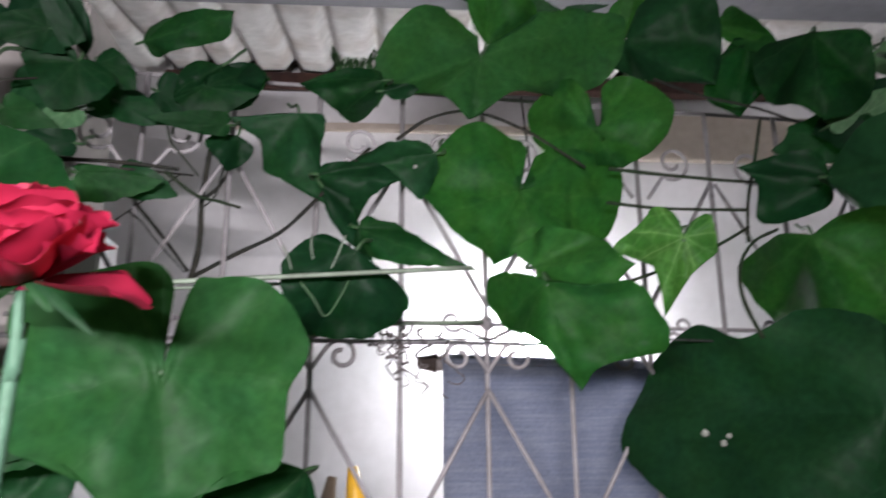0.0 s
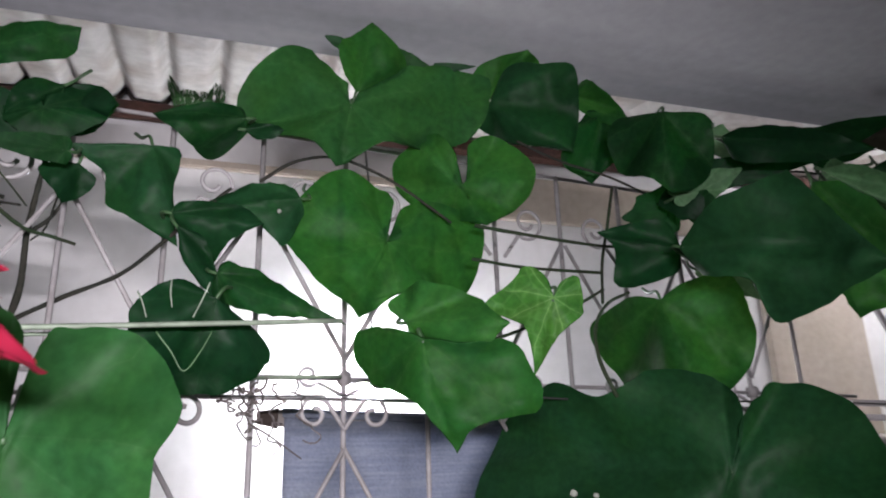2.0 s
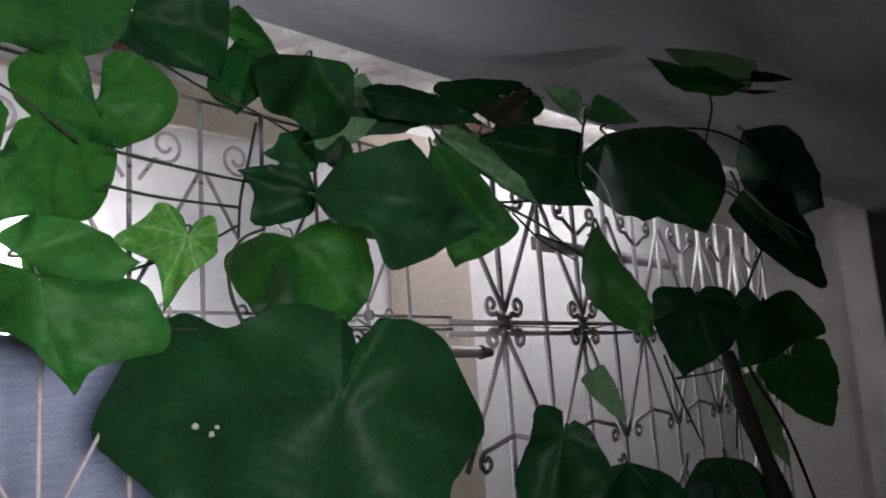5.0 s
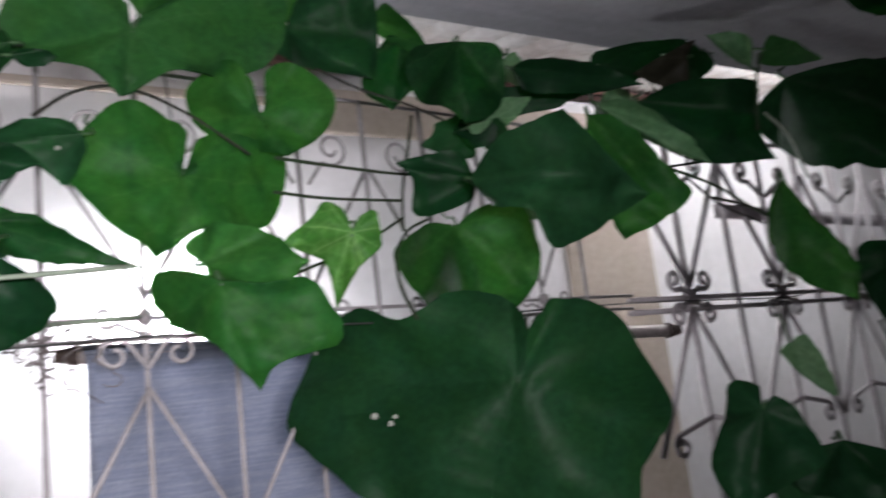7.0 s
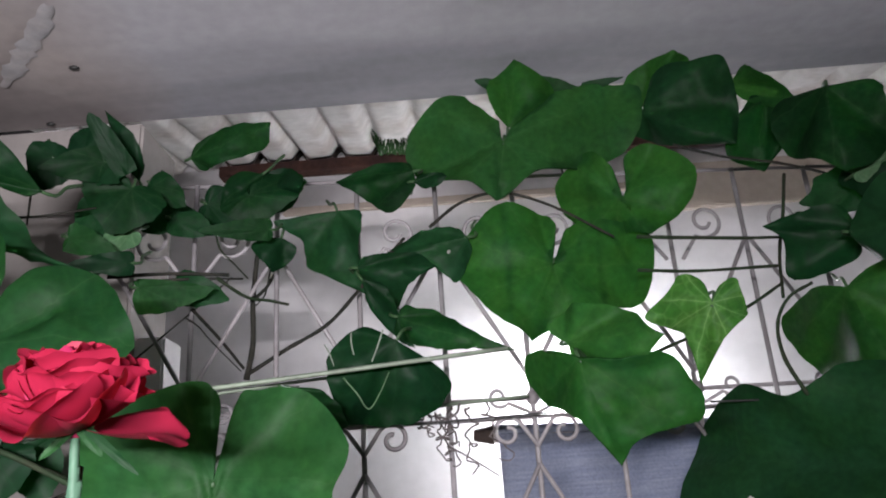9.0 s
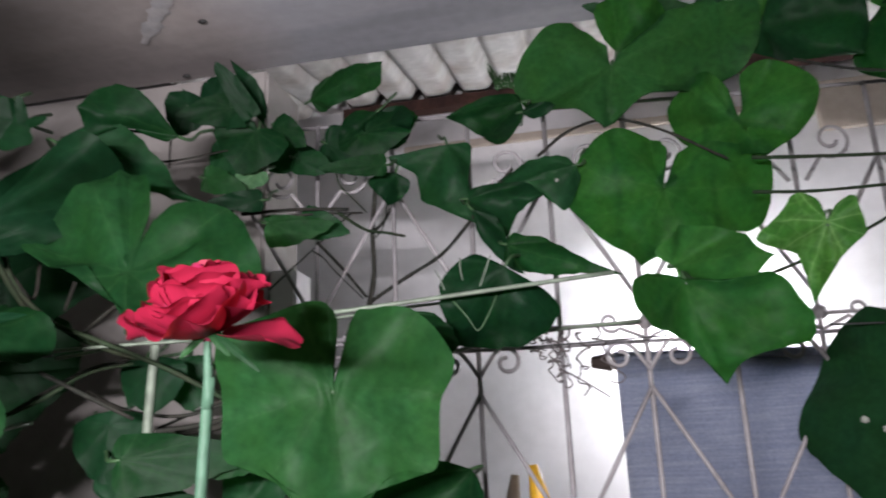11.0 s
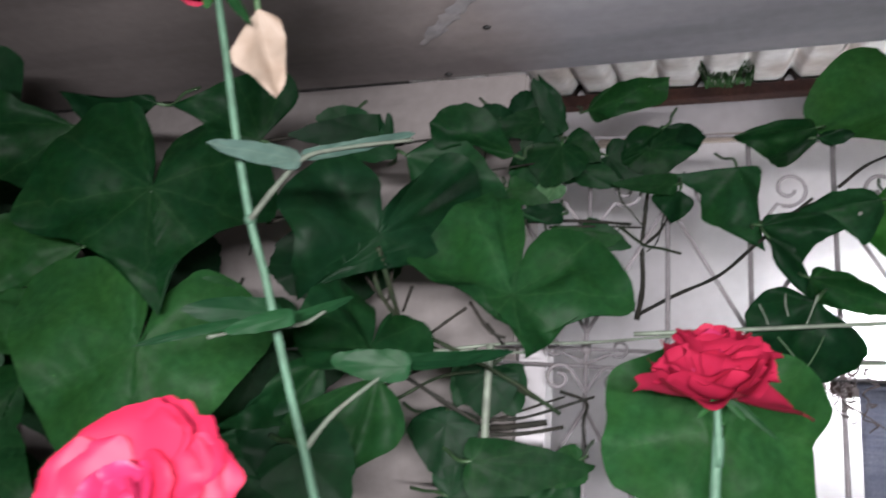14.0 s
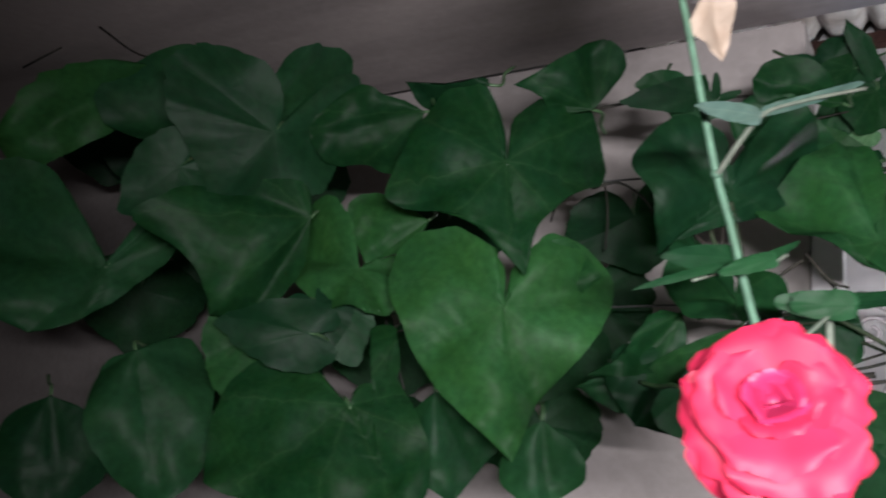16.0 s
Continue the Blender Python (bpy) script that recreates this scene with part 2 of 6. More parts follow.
# the ceiling's plaster coat turns from bluish to brownish grey towards its left
cn, cl = CEILING.node_tree.nodes, CEILING.node_tree.links
tone_at, tone_edge, tone_mix, tone_warp = cn.new("ShaderNodeSeparateXYZ"), cn.new("ShaderNodeMapRange"), cn.new("ShaderNodeMix"), cn.new("ShaderNodeTexNoise")
tone_sum = cn.new("ShaderNodeMath")
tone_sum.operation = "MULTIPLY_ADD"
tone_sum.inputs[1].default_value = 0.16
tone_warp.inputs["Scale"].default_value, tone_warp.inputs["Detail"].default_value = 3.5, 6
tone_co = cn.new("ShaderNodeTexCoord")
cl.new(tone_co.outputs["Object"], tone_warp.inputs["Vector"])
cl.new(tone_co.outputs["Object"], tone_at.inputs[0])
cl.new(tone_warp.outputs["Fac"], tone_sum.inputs[0])
cl.new(tone_at.outputs[0], tone_sum.inputs[2])
tone_edge.inputs["From Min"].default_value, tone_edge.inputs["From Max"].default_value = -0.40, -0.30
cl.new(tone_sum.outputs[0], tone_edge.inputs["Value"])
tone_mix.data_type, tone_mix.blend_type = "RGBA", "MULTIPLY"
tone_mix.inputs[0].default_value = 1.0
tone_tint = cn.new("ShaderNodeMix")
tone_tint.data_type = "RGBA"
tone_tint.inputs[6].default_value, tone_tint.inputs[7].default_value = (0.88, 0.80, 0.75, 1), (0.97, 0.985, 1.02, 1)
cl.new(tone_edge.outputs[0], tone_tint.inputs[0])
cl.new(cn["Hue/Saturation/Value"].outputs["Color"], tone_mix.inputs[6])
cl.new(tone_tint.outputs[2], tone_mix.inputs[7])
cl.new(tone_mix.outputs[2], cn["Principled BSDF"].inputs["Base Color"])


# ---- builders ----
def mesh_object(name, bm, mat, parent=None, label="", smooth=True):
    me = bpy.data.meshes.new(name)
    bm.normal_update()
    bm.to_mesh(me)
    bm.free()
    if smooth:
        me.shade_smooth()
    me.materials.append(mat)
    ob = new(name, me)
    if parent:
        ob.parent = parent
    if label:
        ob["label"] = label
    return ob


def part(name, bm, mat, parent, label="", smooth=True):
    return mesh_object(name, bm, mat, parent, label, smooth)


def thing(name, label, category, group="", at=(0, 0, 0)):
    ob = new(name)
    ob.location = at
    return tagged(ob, label, category, group)


def setting(name, bm, mat, label, category, smooth=False):
    return tagged(mesh_object(name, bm, mat, smooth=smooth), label, category, kind="structure")


def add_box(bm, x0, y0, z0, x1, y1, z1, bevel=0.0, m=None):
    vs = bmesh.ops.create_cube(bm, size=1)["verts"]
    bmesh.ops.transform(bm, verts=vs, matrix=Matrix.Translation(((x0 + x1) / 2, (y0 + y1) / 2, (z0 + z1) / 2)) @ Matrix.Diagonal((x1 - x0, y1 - y0, z1 - z0, 1)))
    if bevel:
        es = list({e for v in vs for e in v.link_edges})
        got = bmesh.ops.bevel(bm, geom=es, offset=bevel, segments=2, affect="EDGES")
        vs = list({v for v in got["verts"]} | {v for v in vs if v.is_valid})
    if m:
        bmesh.ops.transform(bm, verts=[v for v in vs if v.is_valid], matrix=m)
    return bm


def smooth_line(pts, steps=5):
    """A Catmull-Rom line through the points."""
    p = [Vector(a) for a in pts]
    if len(p) < 3:
        return p
    p = [2 * p[0] - p[1]] + p + [2 * p[-1] - p[-2]]
    out = []
    for i in range(1, len(p) - 2):
        a, b, c, d = p[i - 1 : i + 3]
        for k in range(steps):
            t = k / steps
            out.append(0.5 * (2 * b + (c - a) * t + (2 * a - 5 * b + 4 * c - d) * t * t + (3 * b - a - 3 * c + d) * t**3))
    return out + [p[-2]]


def add_tube(bm, pts, r0, r1=None, sides=7, rough=0.0):
    """A round bar along the points, tapering from r0 to r1."""
    r1 = r0 if r1 is None else r1
    p = [Vector(a) for a in pts]
    rings, side = [], None
    for i, a in enumerate(p):
        d = (p[min(i + 1, len(p) - 1)] - p[max(i - 1, 0)]).normalized()
        if side is None:
            side = d.orthogonal().normalized()
        side = (side - d * side.dot(d)).normalized()
        up = d.cross(side)
        r = (r0 + (r1 - r0) * i / max(1, len(p) - 1)) * (1 + rough * random.uniform(-1, 1))
        rings.append([bm.verts.new(a + r * (math.cos(k * math.tau / sides) * side + math.sin(k * math.tau / sides) * up)) for k in range(sides)])
    for a, b in zip(rings, rings[1:]):
        for k in range(sides):
            bm.faces.new((a[k], a[(k + 1) % sides], b[(k + 1) % sides], b[k]))
    bm.faces.new(rings[0][::-1])
    bm.faces.new(rings[-1])
    return bm


def tube(pts, r0, r1=None, sides=7, curve=True, rough=0.0):
    return add_tube(bmesh.new(), smooth_line(pts) if curve else pts, r0, r1, sides, rough)


OUTLINES = {
    "heart": [(0, 1.0), (8, 0.9), (18, 0.8), (35, 0.72), (60, 0.66), (90, 0.63), (118, 0.62), (138, 0.61), (150, 0.60), (160, 0.55), (168, 0.44), (174, 0.26), (180, 0.04)],
    "angled": [(0, 1.0), (10, 0.86), (24, 0.76), (38, 0.80), (48, 0.82), (60, 0.72), (78, 0.70), (92, 0.76), (104, 0.74), (122, 0.66), (142, 0.64), (156, 0.61), (165, 0.53), (172, 0.36), (177, 0.16), (180, 0.05)],
    "round": [(0, 1.0), (14, 0.93), (30, 0.86), (60, 0.8), (90, 0.78), (120, 0.78), (150, 0.76), (180, 0.72)],
    "oval": [(0, 1.0), (10, 0.92), (22, 0.72), (40, 0.5), (62, 0.38), (90, 0.3), (120, 0.24), (150, 0.18), (180, 0.14)],
}


def leaf(vine, base, tip, sides, kind="heart", mat=None, back=(0.0, 0.0), roll=0.0, fold=0.12, droop=0.12, wave=0.05, gap=3.0, seed=0, toward=(-0.12, -1, 0.02), name="leaf", label=""):
    """One leaf: base is where the stalk meets the blade, tip its point; sides and back give the reach of its two halves and of their
    lobes behind the stalk; the upper face looks toward the way given."""
    rnd = random.Random(seed * 7 + 3)
    base, tip = Vector(base), Vector(tip)
    ahead = tip - base
    length = ahead.length
    ahead.normalize()
    face = Vector(toward)
    face = (face - ahead * face.dot(ahead)).normalized()
    face = Matrix.Rotation(radians(roll), 3, ahead) @ face
    side = ahead.cross(face)
    gap = min(gap, 5.5)
    halves = [OUTLINES[k] for k in (kind.split("|") * 2)[:2]]
    reaches = [max(r * math.sin(radians(a)) for a, r in table) for table in halves]
    backs = [max(0.05, max(-r * math.cos(radians(a)) for a, r in table)) for table in halves]
    outline = [([a * (1 - gap / 180) for a, r in table], [r for a, r in table]) for table in halves]
    width = sum(sides)
    bm = bmesh.new()
    layer = bm.loops.layers.uv.new("UVMap")
    count, rings = (100, 8) if width > 0.09 else (64, 6)
    bias = 1.9 if kind == "oval" else 1.0
    creases = [(rnd.uniform(-150, 150), rnd.choice((-1, 1)) * rnd.uniform(0.02, 0.05)) for k in range(4)]
    ph = [rnd.uniform(0, 6.3) for k in range(4)]
    amp = rnd.uniform(0.3, 0.7) * wave
    grid, flat = [], {}
    centre = bm.verts.new((0, 0, 0))
    flat[centre] = (0, 0)
    for j in range(1, rings + 1):
        f = j / rings
        row = []
        for k in range(count):
            s = (k + 0.5) / count * 2 - 1
            a = math.copysign(180 * abs(s) ** bias, s)
            h = 0 if a > 0 else 1
            reach, back_at = reaches[h], backs[h]
            da = 0 if bias > 1 else min(5.0, abs(abs(a) - 3) * 0.5, (180 - abs(a)) * 0.25)
            r = sum(float(np.interp(abs(a) + d, *outline[h])) for d in (-da, 0, da)) / 3
            r *= 1 + 0.02 * math.sin(9 * radians(a) + ph[0]) + 0.014 * math.sin(19 * radians(a) + ph[1]) + 0.009 * math.sin(43 * radians(a) + ph[2])
            u, v = f * r * math.sin(radians(a)), f * r * math.cos(radians(a))
            s, g = (sides[0], back[0]) if u > 0 else (sides[1], back[1])
            x, y = u / reach * s, v * length if v > 0 else v / back_at * g
            hw = width * 0.5
            z = -fold * hw * (abs(u) / reach) ** 1.25 - droop * length * max(0, v) ** 2 - droop * 0.9 * (g if v < 0 else 0) * (v / back_at) ** 2
            z += amp * width * f * f * (math.sin(3 * radians(a) + ph[2]) * 0.5 + 0.5 * math.sin(5 * radians(a) + ph[3]))
            q = Vector((x / width * 2.3 + ph[0], y / width * 2.3 + ph[1], ph[2]))
            z += width * f * (0.075 * noise.noise(q) + 0.018 * noise.noise(q * 3.1))
            z += width * f * sum(s * math.exp(-abs(a - c) / 22) for c, s in creases)
            vert = bm.verts.new((x, y, z))
            flat[vert] = (u, v)
            row.append(vert)
        grid.append(row)
    for k in range(count):
        bm.faces.new((grid[0][k], grid[0][(k + 1) % count], centre))
        for j in range(rings - 1):
            bm.faces.new((grid[j][k], grid[j + 1][k], grid[j + 1][(k + 1) % count], grid[j][(k + 1) % count]))
    for fa in bm.faces:
        for lo in fa.loops:
            u, v = flat[lo.vert]
            lo[layer].uv = (0.5 + u * 0.4, 0.5 + v * 0.4)
    ob = part(name, bm, mat or LEAF, vine, label)
    ob.matrix_basis = Matrix.Translation(base - vine.location) @ Matrix((side, ahead, face)).transposed().to_4x4()
    if not kind.startswith("oval"):
        end = Vector((rnd.uniform(-0.02, 0.02), -0.03 - 0.02 * rnd.random(), -0.05 - 0.03 * rnd.random()))
        part("leaf_stalk", tube([(0, 0.004, -0.0015), (0, -0.012, -0.007), end * 0.6, end], 0.0016, 0.002, 6), STALK, ob)
    return ob


def blade(vine, base, tip, plus, minus, mat, fold=(6, 6), seed=0, toward=(0, -1, 0), droop=0.05, name="leaf", label=""):
    """A broad vine leaf. base is where the stalk meets the blade, tip its point; plus and minus give, for its two halves, how far along
    and out from the midrib the lobe, the shoulder and the margin lie; fold is how far each half leans back, in degrees."""
    rnd = random.Random(seed * 5 + 1)
    base, tip = Vector(base), Vector(tip)
    ahead = tip - base
    length = ahead.length
    ahead.normalize()
    face = Vector(toward)
    face = (face - ahead * face.dot(ahead)).normalized()
    side = ahead.cross(face)
    reach = max([length] + [math.hypot(a, b) for a, b in plus + minus])
    bm = bmesh.new()
    layer = bm.loops.layers.uv.new("UVMap")
    ph = [rnd.uniform(0, 6.3) for k in range(6)]
    steps, rings = (7, 9) if reach > 0.05 else (6, 6)
    flat = {}

    def vertex(x, y, f, lean, rim):
        out = abs(x)
        z = -math.tan(radians(lean)) * (math.sqrt(out * out + (0.05 * reach) ** 2) - 0.05 * reach)
        z -= droop * reach * (max(0.0, y) / reach) ** 2 * 1.2
        ang, far = math.atan2(x, y), math.hypot(x, y) / reach
        z += 0.17 * reach * min(1, far * 2.2) * (abs(math.sin(ang * 2.2 + ph[0] * 0.2)) - 0.5)
        q = Vector((x / reach * 2.0 + ph[1], y / reach * 2.0 + ph[2], ph[3]))
        z += reach * far * (0.20 * noise.noise(q) + 0.07 * noise.noise(q * 2.9)) + 0.006 * reach * noise.noise(q * 9)
        z += reach * 0.035 * rim * rim * rim * math.sin(5 * ang + ph[4])
        v = bm.verts.new((x, y, z))
        flat[v] = (x / reach, y / reach)
        return v

    spine, halves = None, []
    for sign, points, lean in ((1, plus, fold[0]), (-1, minus, fold[1])):
        line = [(0.0, 0.0)] + [(a, b) for a, b in points] + [(length, 0.0)]
        edge = smooth_line([(b, a, 0) for a, b in line], steps)
        n = len(edge) - 1
        rows = []
        for i, p in enumerate(edge):
            s = i / n
            wob = reach * 0.023 * math.sin(math.pi * s) * (noise.noise(Vector((s * 14 + ph[4], ph[5], sign))) + 0.6 * noise.noise(Vector((s * 37 + ph[5], ph[4], sign))))
            x, y = p.x + wob * (p.x > 0.004), p.y + wob * 0.6
            mid = length * max(0.0, (s - 0.12) / 0.88) ** 1.25
            row = []
            for j in range(1, rings + 1):
                f = j / rings
                row.append(vertex(sign * (x * f), mid + (y - mid) * f, f, lean, f))
            rows.append((mid, row))
        halves.append((sign, rows))
    for sign, rows in halves:
        mids = [vertex(0.0, m, 0, 0, 0) for m, r in rows]
        for i in range(len(rows) - 1):
            a, b = [mids[i]] + rows[i][1], [mids[i + 1]] + rows[i + 1][1]
            for j in range(rings):
                quad = (a[j], a[j + 1], b[j + 1], b[j])
                bm.faces.new(quad if sign > 0 else quad[::-1])
    bmesh.ops.remove_doubles(bm, verts=bm.verts, dist=1e-5)
    for fa in bm.faces:
        for lo in fa.loops:
            u, v = flat.get(lo.vert, (lo.vert.co.x / reach, lo.vert.co.y / reach))
            lo[layer].uv = (0.5 + u * 0.4, 0.5 + v * 0.4)
    ob = part(name, bm, mat, vine, label)
    ob.matrix_basis = Matrix.Translation(base - vine.location) @ Matrix((side, ahead, face)).transposed().to_4x4()
    end = Vector((rnd.uniform(-0.02, 0.02), -0.02 - 0.02 * rnd.random(), -0.05 - 0.03 * rnd.random()))
    part("leaf_stalk", tube([(0, 0.004, -0.0015), (0, -0.012, -0.007), end * 0.6, end], 0.0016, 0.002, 6), STALK, ob)
    return ob


# ---- the house: walls turned a little against the grille ----
HOUSE = Matrix.Rotation(radians(-6), 4, "Z")


def slab(name, boxes, mat, label, category, m=HOUSE, bevel=0.004):
    bm = bmesh.new()
    for b in boxes:
        add_box(bm, *b, bevel=bevel)
    ob = setting(name, bm, mat, label, category)
    ob.matrix_basis = m
    return ob


slab("floor", [(-2.6, -2.0, -0.1, 3.8, 2.2, 0.0)], FLOOR, "worn grey cement floor of the yard", "floor")
slab("wall_near", [(-2.6, 0.958, 0, -0.445, 1.08, 2.117), (3.2, 0.958, 0, 3.6, 1.08, 2.119)], PLASTER, "smudged grey plaster wall beside a wide opening", "wall")
slab("ceiling", [(-2.6, -2.0, 2.12, 3.6, 0.963, 2.235)], CEILING, "low smudged grey concrete ceiling slab of the porch", "ceiling")
slab("wall_far", [(-2.6, 1.80, 0, 3.6, 1.95, 3.2)], WHITEWALL, "white painted house wall, stained in places", "wall")
slab("wall_west", [(-2.7, -2.0, 0, -2.6, 2.2, 3.2)], PLASTER, "plain grey plaster side wall", "wall")
slab("wall_east", [(3.6, -2.0, 0, 3.7, 2.2, 3.2)], PLASTER, "plain grey plaster side wall", "wall")
slab("wall_south", [(-2.7, -2.1, 0, 3.7, -2.0, 3.2)], PLASTER, "plain grey plaster wall behind the yard", "wall")
slab("door_frame", [(-0.444, 0.975, 0, -0.404, 1.035, 1.81)], WHITEWALL, "white painted wooden door post in the opening", "door frame", bevel=0.003)
slab("trim", [(-0.45, 1.782, 2.305, 0.55, 1.80, 2.325), (0.55, 1.775, 2.24, 1.74, 1.80, 2.36), (1.40, 1.776, 0, 1.74, 1.80, 2.24)], BEIGE, "stained beige plaster band round the far opening", "trim", bevel=0.003)
bm = bmesh.new()
add_box(bm, -0.6, 1.735, 2.402, 3.4, 1.775, 2.431, 0.002)
purlin = setting("trim_purlin", bm, RUST, "rusty red-brown steel angle under the roof sheet", "purlin")
purlin.matrix_basis = HOUSE

# roof sheet over the passage: flat pans between narrow ribs
def rib(x):
    d = abs((((x + 0.02) / 0.1 - 0.25 + 0.5) % 1) - 0.5)
    return 0.03 * math.exp(-(d / 0.13) ** 2) + 0.0015 * math.sin(x * 37)


bm = bmesh.new()
rows = []
NX, NY = 860, 6
for j in range(NY + 1):
    y = 0.92 + (1.79 - 0.92) * j / NY
    for s in (0, 1):
        rows.append([bm.verts.new((-0.9 + 4.3 * i / NX, y, 2.441 + (y - 1.76) * 0.195 + rib(-0.9 + 4.3 * i / NX) + 0.005 * s)) for i in range(NX + 1)])
for j in range(NY):
    for i in range(NX):
        a, b = rows[2 * j], rows[2 * j + 2]
        bm.faces.new((a[i], b[i], b[i + 1], a[i + 1]))
        c, d = rows[2 * j + 1], rows[2 * j + 3]
        bm.faces.new((c[i], c[i + 1], d[i + 1], d[i]))
for r0, r1 in ((rows[0], rows[1]), (rows[-1], rows[-2])):
    for i in range(NX):
        bm.faces.new((r0[i], r0[i + 1], r1[i + 1], r1[i]))
roof = setting("roof", bm, SHEET, "off-white ribbed roof sheet with stains", "roof", True)
roof.matrix_basis = HOUSE
# dark wavy strip that draws the shadowed gap between the sheet and the purlin
bm = bmesh.new()
strip = []
for i in range(1, NX):
    x = -0.9 + 4.3 * i / NX
    if x > -0.6:
        z = 2.4345 + rib(x)
        strip.append([bm.verts.new((x, y, z + dz)) for y, dz in ((1.742, -0.008), (1.742, -0.0005), (1.768, 0.0035), (1.768, -0.004))])
for a, b in zip(strip, strip[1:]):
    for k in range(4):
        bm.faces.new((a[k], b[k], b[(k + 1) % 4], a[(k + 1) % 4]))
seal = setting("trim_seal", bm, DARKMAT, "dark wavy strip put in for the shadow line under the roof sheet", "seal")
seal.matrix_basis = HOUSE

# lamp in the passage
lamp = thing("light_bulb", "glowing white bulb hanging on a short flex in the passage", "lamp", at=(0.435, 1.655, 1.782))
bm = bmesh.new()
bmesh.ops.create_uvsphere(bm, u_segments=20, v_segments=14, radius=0.03)
bmesh.ops.scale(bm, vec=(1, 1, 1.15), verts=bm.verts)
part("globe", bm, GLOW, lamp, "glowing white glass globe")
part("socket", tube([(0, 0, 0.03), (0, 0, 0.08)], 0.014, 0.017, 14, False), RODMAT, lamp, "grey lamp socket")
# frosted screen added before the bulb to hold its light off the ceiling
bm = bmesh.new()
shade_rows = []
for j in range(7):
    el = radians(9 + 46 * j / 6)
    shade_rows.append([bm.verts.new((0.062 * math.cos(el) * math.sin(radians(az)), -0.062 * math.cos(el) * math.cos(radians(az)), 0.062 * math.sin(el))) for az in range(-75, 76, 10)])
for p, q in zip(shade_rows, shade_rows[1:]):
    for i in range(len(p) - 1):
        bm.faces.new((p[i], p[i + 1], q[i + 1], q[i]))
shade = part("shade", bm, FROST, lamp, "added frosted plastic screen dimming the bulb's light on the ceiling")
shade.modifiers.new("thickness", "SOLIDIFY").thickness = 0.0015
part("flex", tube([(0, 0, 0.08), (0.01, 0.03, 0.4), (0.0, 0.05, 0.60)], 0.0025), WIRE, lamp, "thin black flex")

# tube light added out of view under the roof sheet, brightening the far wall
added_tube_light = thing("added_tube_light", "added white tube light, unseen under the roof sheet, brightening the far wall", "lamp")
added_tube_light.matrix_basis = HOUSE @ Matrix.Translation((0, 0.085, 0.05))
part("tube", tube([(1.45, 1.135, 2.245), (2.65, 1.135, 2.245)], 0.013, 0.013, 14, False), ADDED_TUBE_GLOW, added_tube_light, "glowing white glass tube")
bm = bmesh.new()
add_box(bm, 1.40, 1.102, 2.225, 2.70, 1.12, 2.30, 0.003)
part("batten", bm, WHITEWALL, added_tube_light, "white steel batten")
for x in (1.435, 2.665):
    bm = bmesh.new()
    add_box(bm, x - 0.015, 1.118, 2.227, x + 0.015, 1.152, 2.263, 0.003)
    part("tube_holder", bm, WHITEWALL, added_tube_light)

# curtain rod and hanging cloth
rod = thing("curtain_rod", "grey metal rod with dark end knobs behind the grille", "curtain rod")
a, b = Vector((0.145, 1.205, 1.677)), Vector((1.135, 0.985, 1.628))
part("pole", tube([a, b], 0.0115, 0.0115, 14, False), RODMAT, rod)
for end, way in ((a, -1), (b, 1)):
    bm = bmesh.new()
    d = (b - a).normalized() * way
    add_tube(bm, [end, end + d * 0.006, end + d * 0.010, end + d * 0.018, end + d * 0.026, end + d * 0.03], 0.015, 0.008, 12)
    part("end_knob", bm, DARKMAT, rod, "dark turned end knob")
bm = bmesh.new()
NU, NV = 70, 30
cloth_rows = []
for j in range(NV + 1):
    row = []
    for i in range(NU + 1):
        s = i / NU
        p = a.lerp(b, 0.005 + 0.84 * s)
        drop = (j - 3) / (NV - 3) * 0.95
        if j < 3:
            g = math.pi * (1 - j / 3)
            off, z = 0.016 * math.cos(g) * 1.0, 0.014 * math.sin(g)
            row.append(bm.verts.new((p.x + 0.15 * off, p.y - off * -1.0, p.z + z)))
        else:
            k = min(1, drop * 4)
            fold = 0.009 * math.sin(s * 31) * k + 0.006 * math.sin(s * 57 + 1) * k
            row.append(bm.verts.new((p.x + 0.02 * drop * math.sin(s * 9) + 0.012 * drop * (1 - 2 * s), p.y - 0.016 + fold, p.z - drop + 0.004 * math.sin(s * 40))))
    cloth_rows.append(row)
for r0, r1 in zip(cloth_rows, cloth_rows[1:]):
    for i in range(NU):
        bm.faces.new((r0[i], r1[i], r1[i + 1], r0[i + 1]))
cloth = tagged(mesh_object("hanging_cloth", bm, CLOTH), "faded blue denim cloth hung over the rod", "cloth")
so = cloth.modifiers.new("thickness", "SOLIDIFY")
so.thickness = 0.002


# ---- wrought-iron grilles ----
def spiral(cx, cz, r, turns, start, way, sides=6, bar=0.0035, y=0.0, tail=None):
    """A scroll: a bar curling in to its middle, with a straight tail if given."""
    pts = [] if tail is None else [Vector(tail)]
    n = int(22 * turns)
    for i in range(n + 1):
        t = i / n
        rr = r * (1 - 0.72 * t)
        ang = start + way * turns * math.tau * t
        pts.append(Vector((cx + rr * math.cos(ang), y, cz + rr * math.sin(ang))))
    return add_tube(bmesh.new(), pts, bar, bar, sides)


def bar_obj(pts, r, parent, paint, name="bar", curve=False):
    return part(name, tube(pts, r, r, 8, curve), paint, parent)


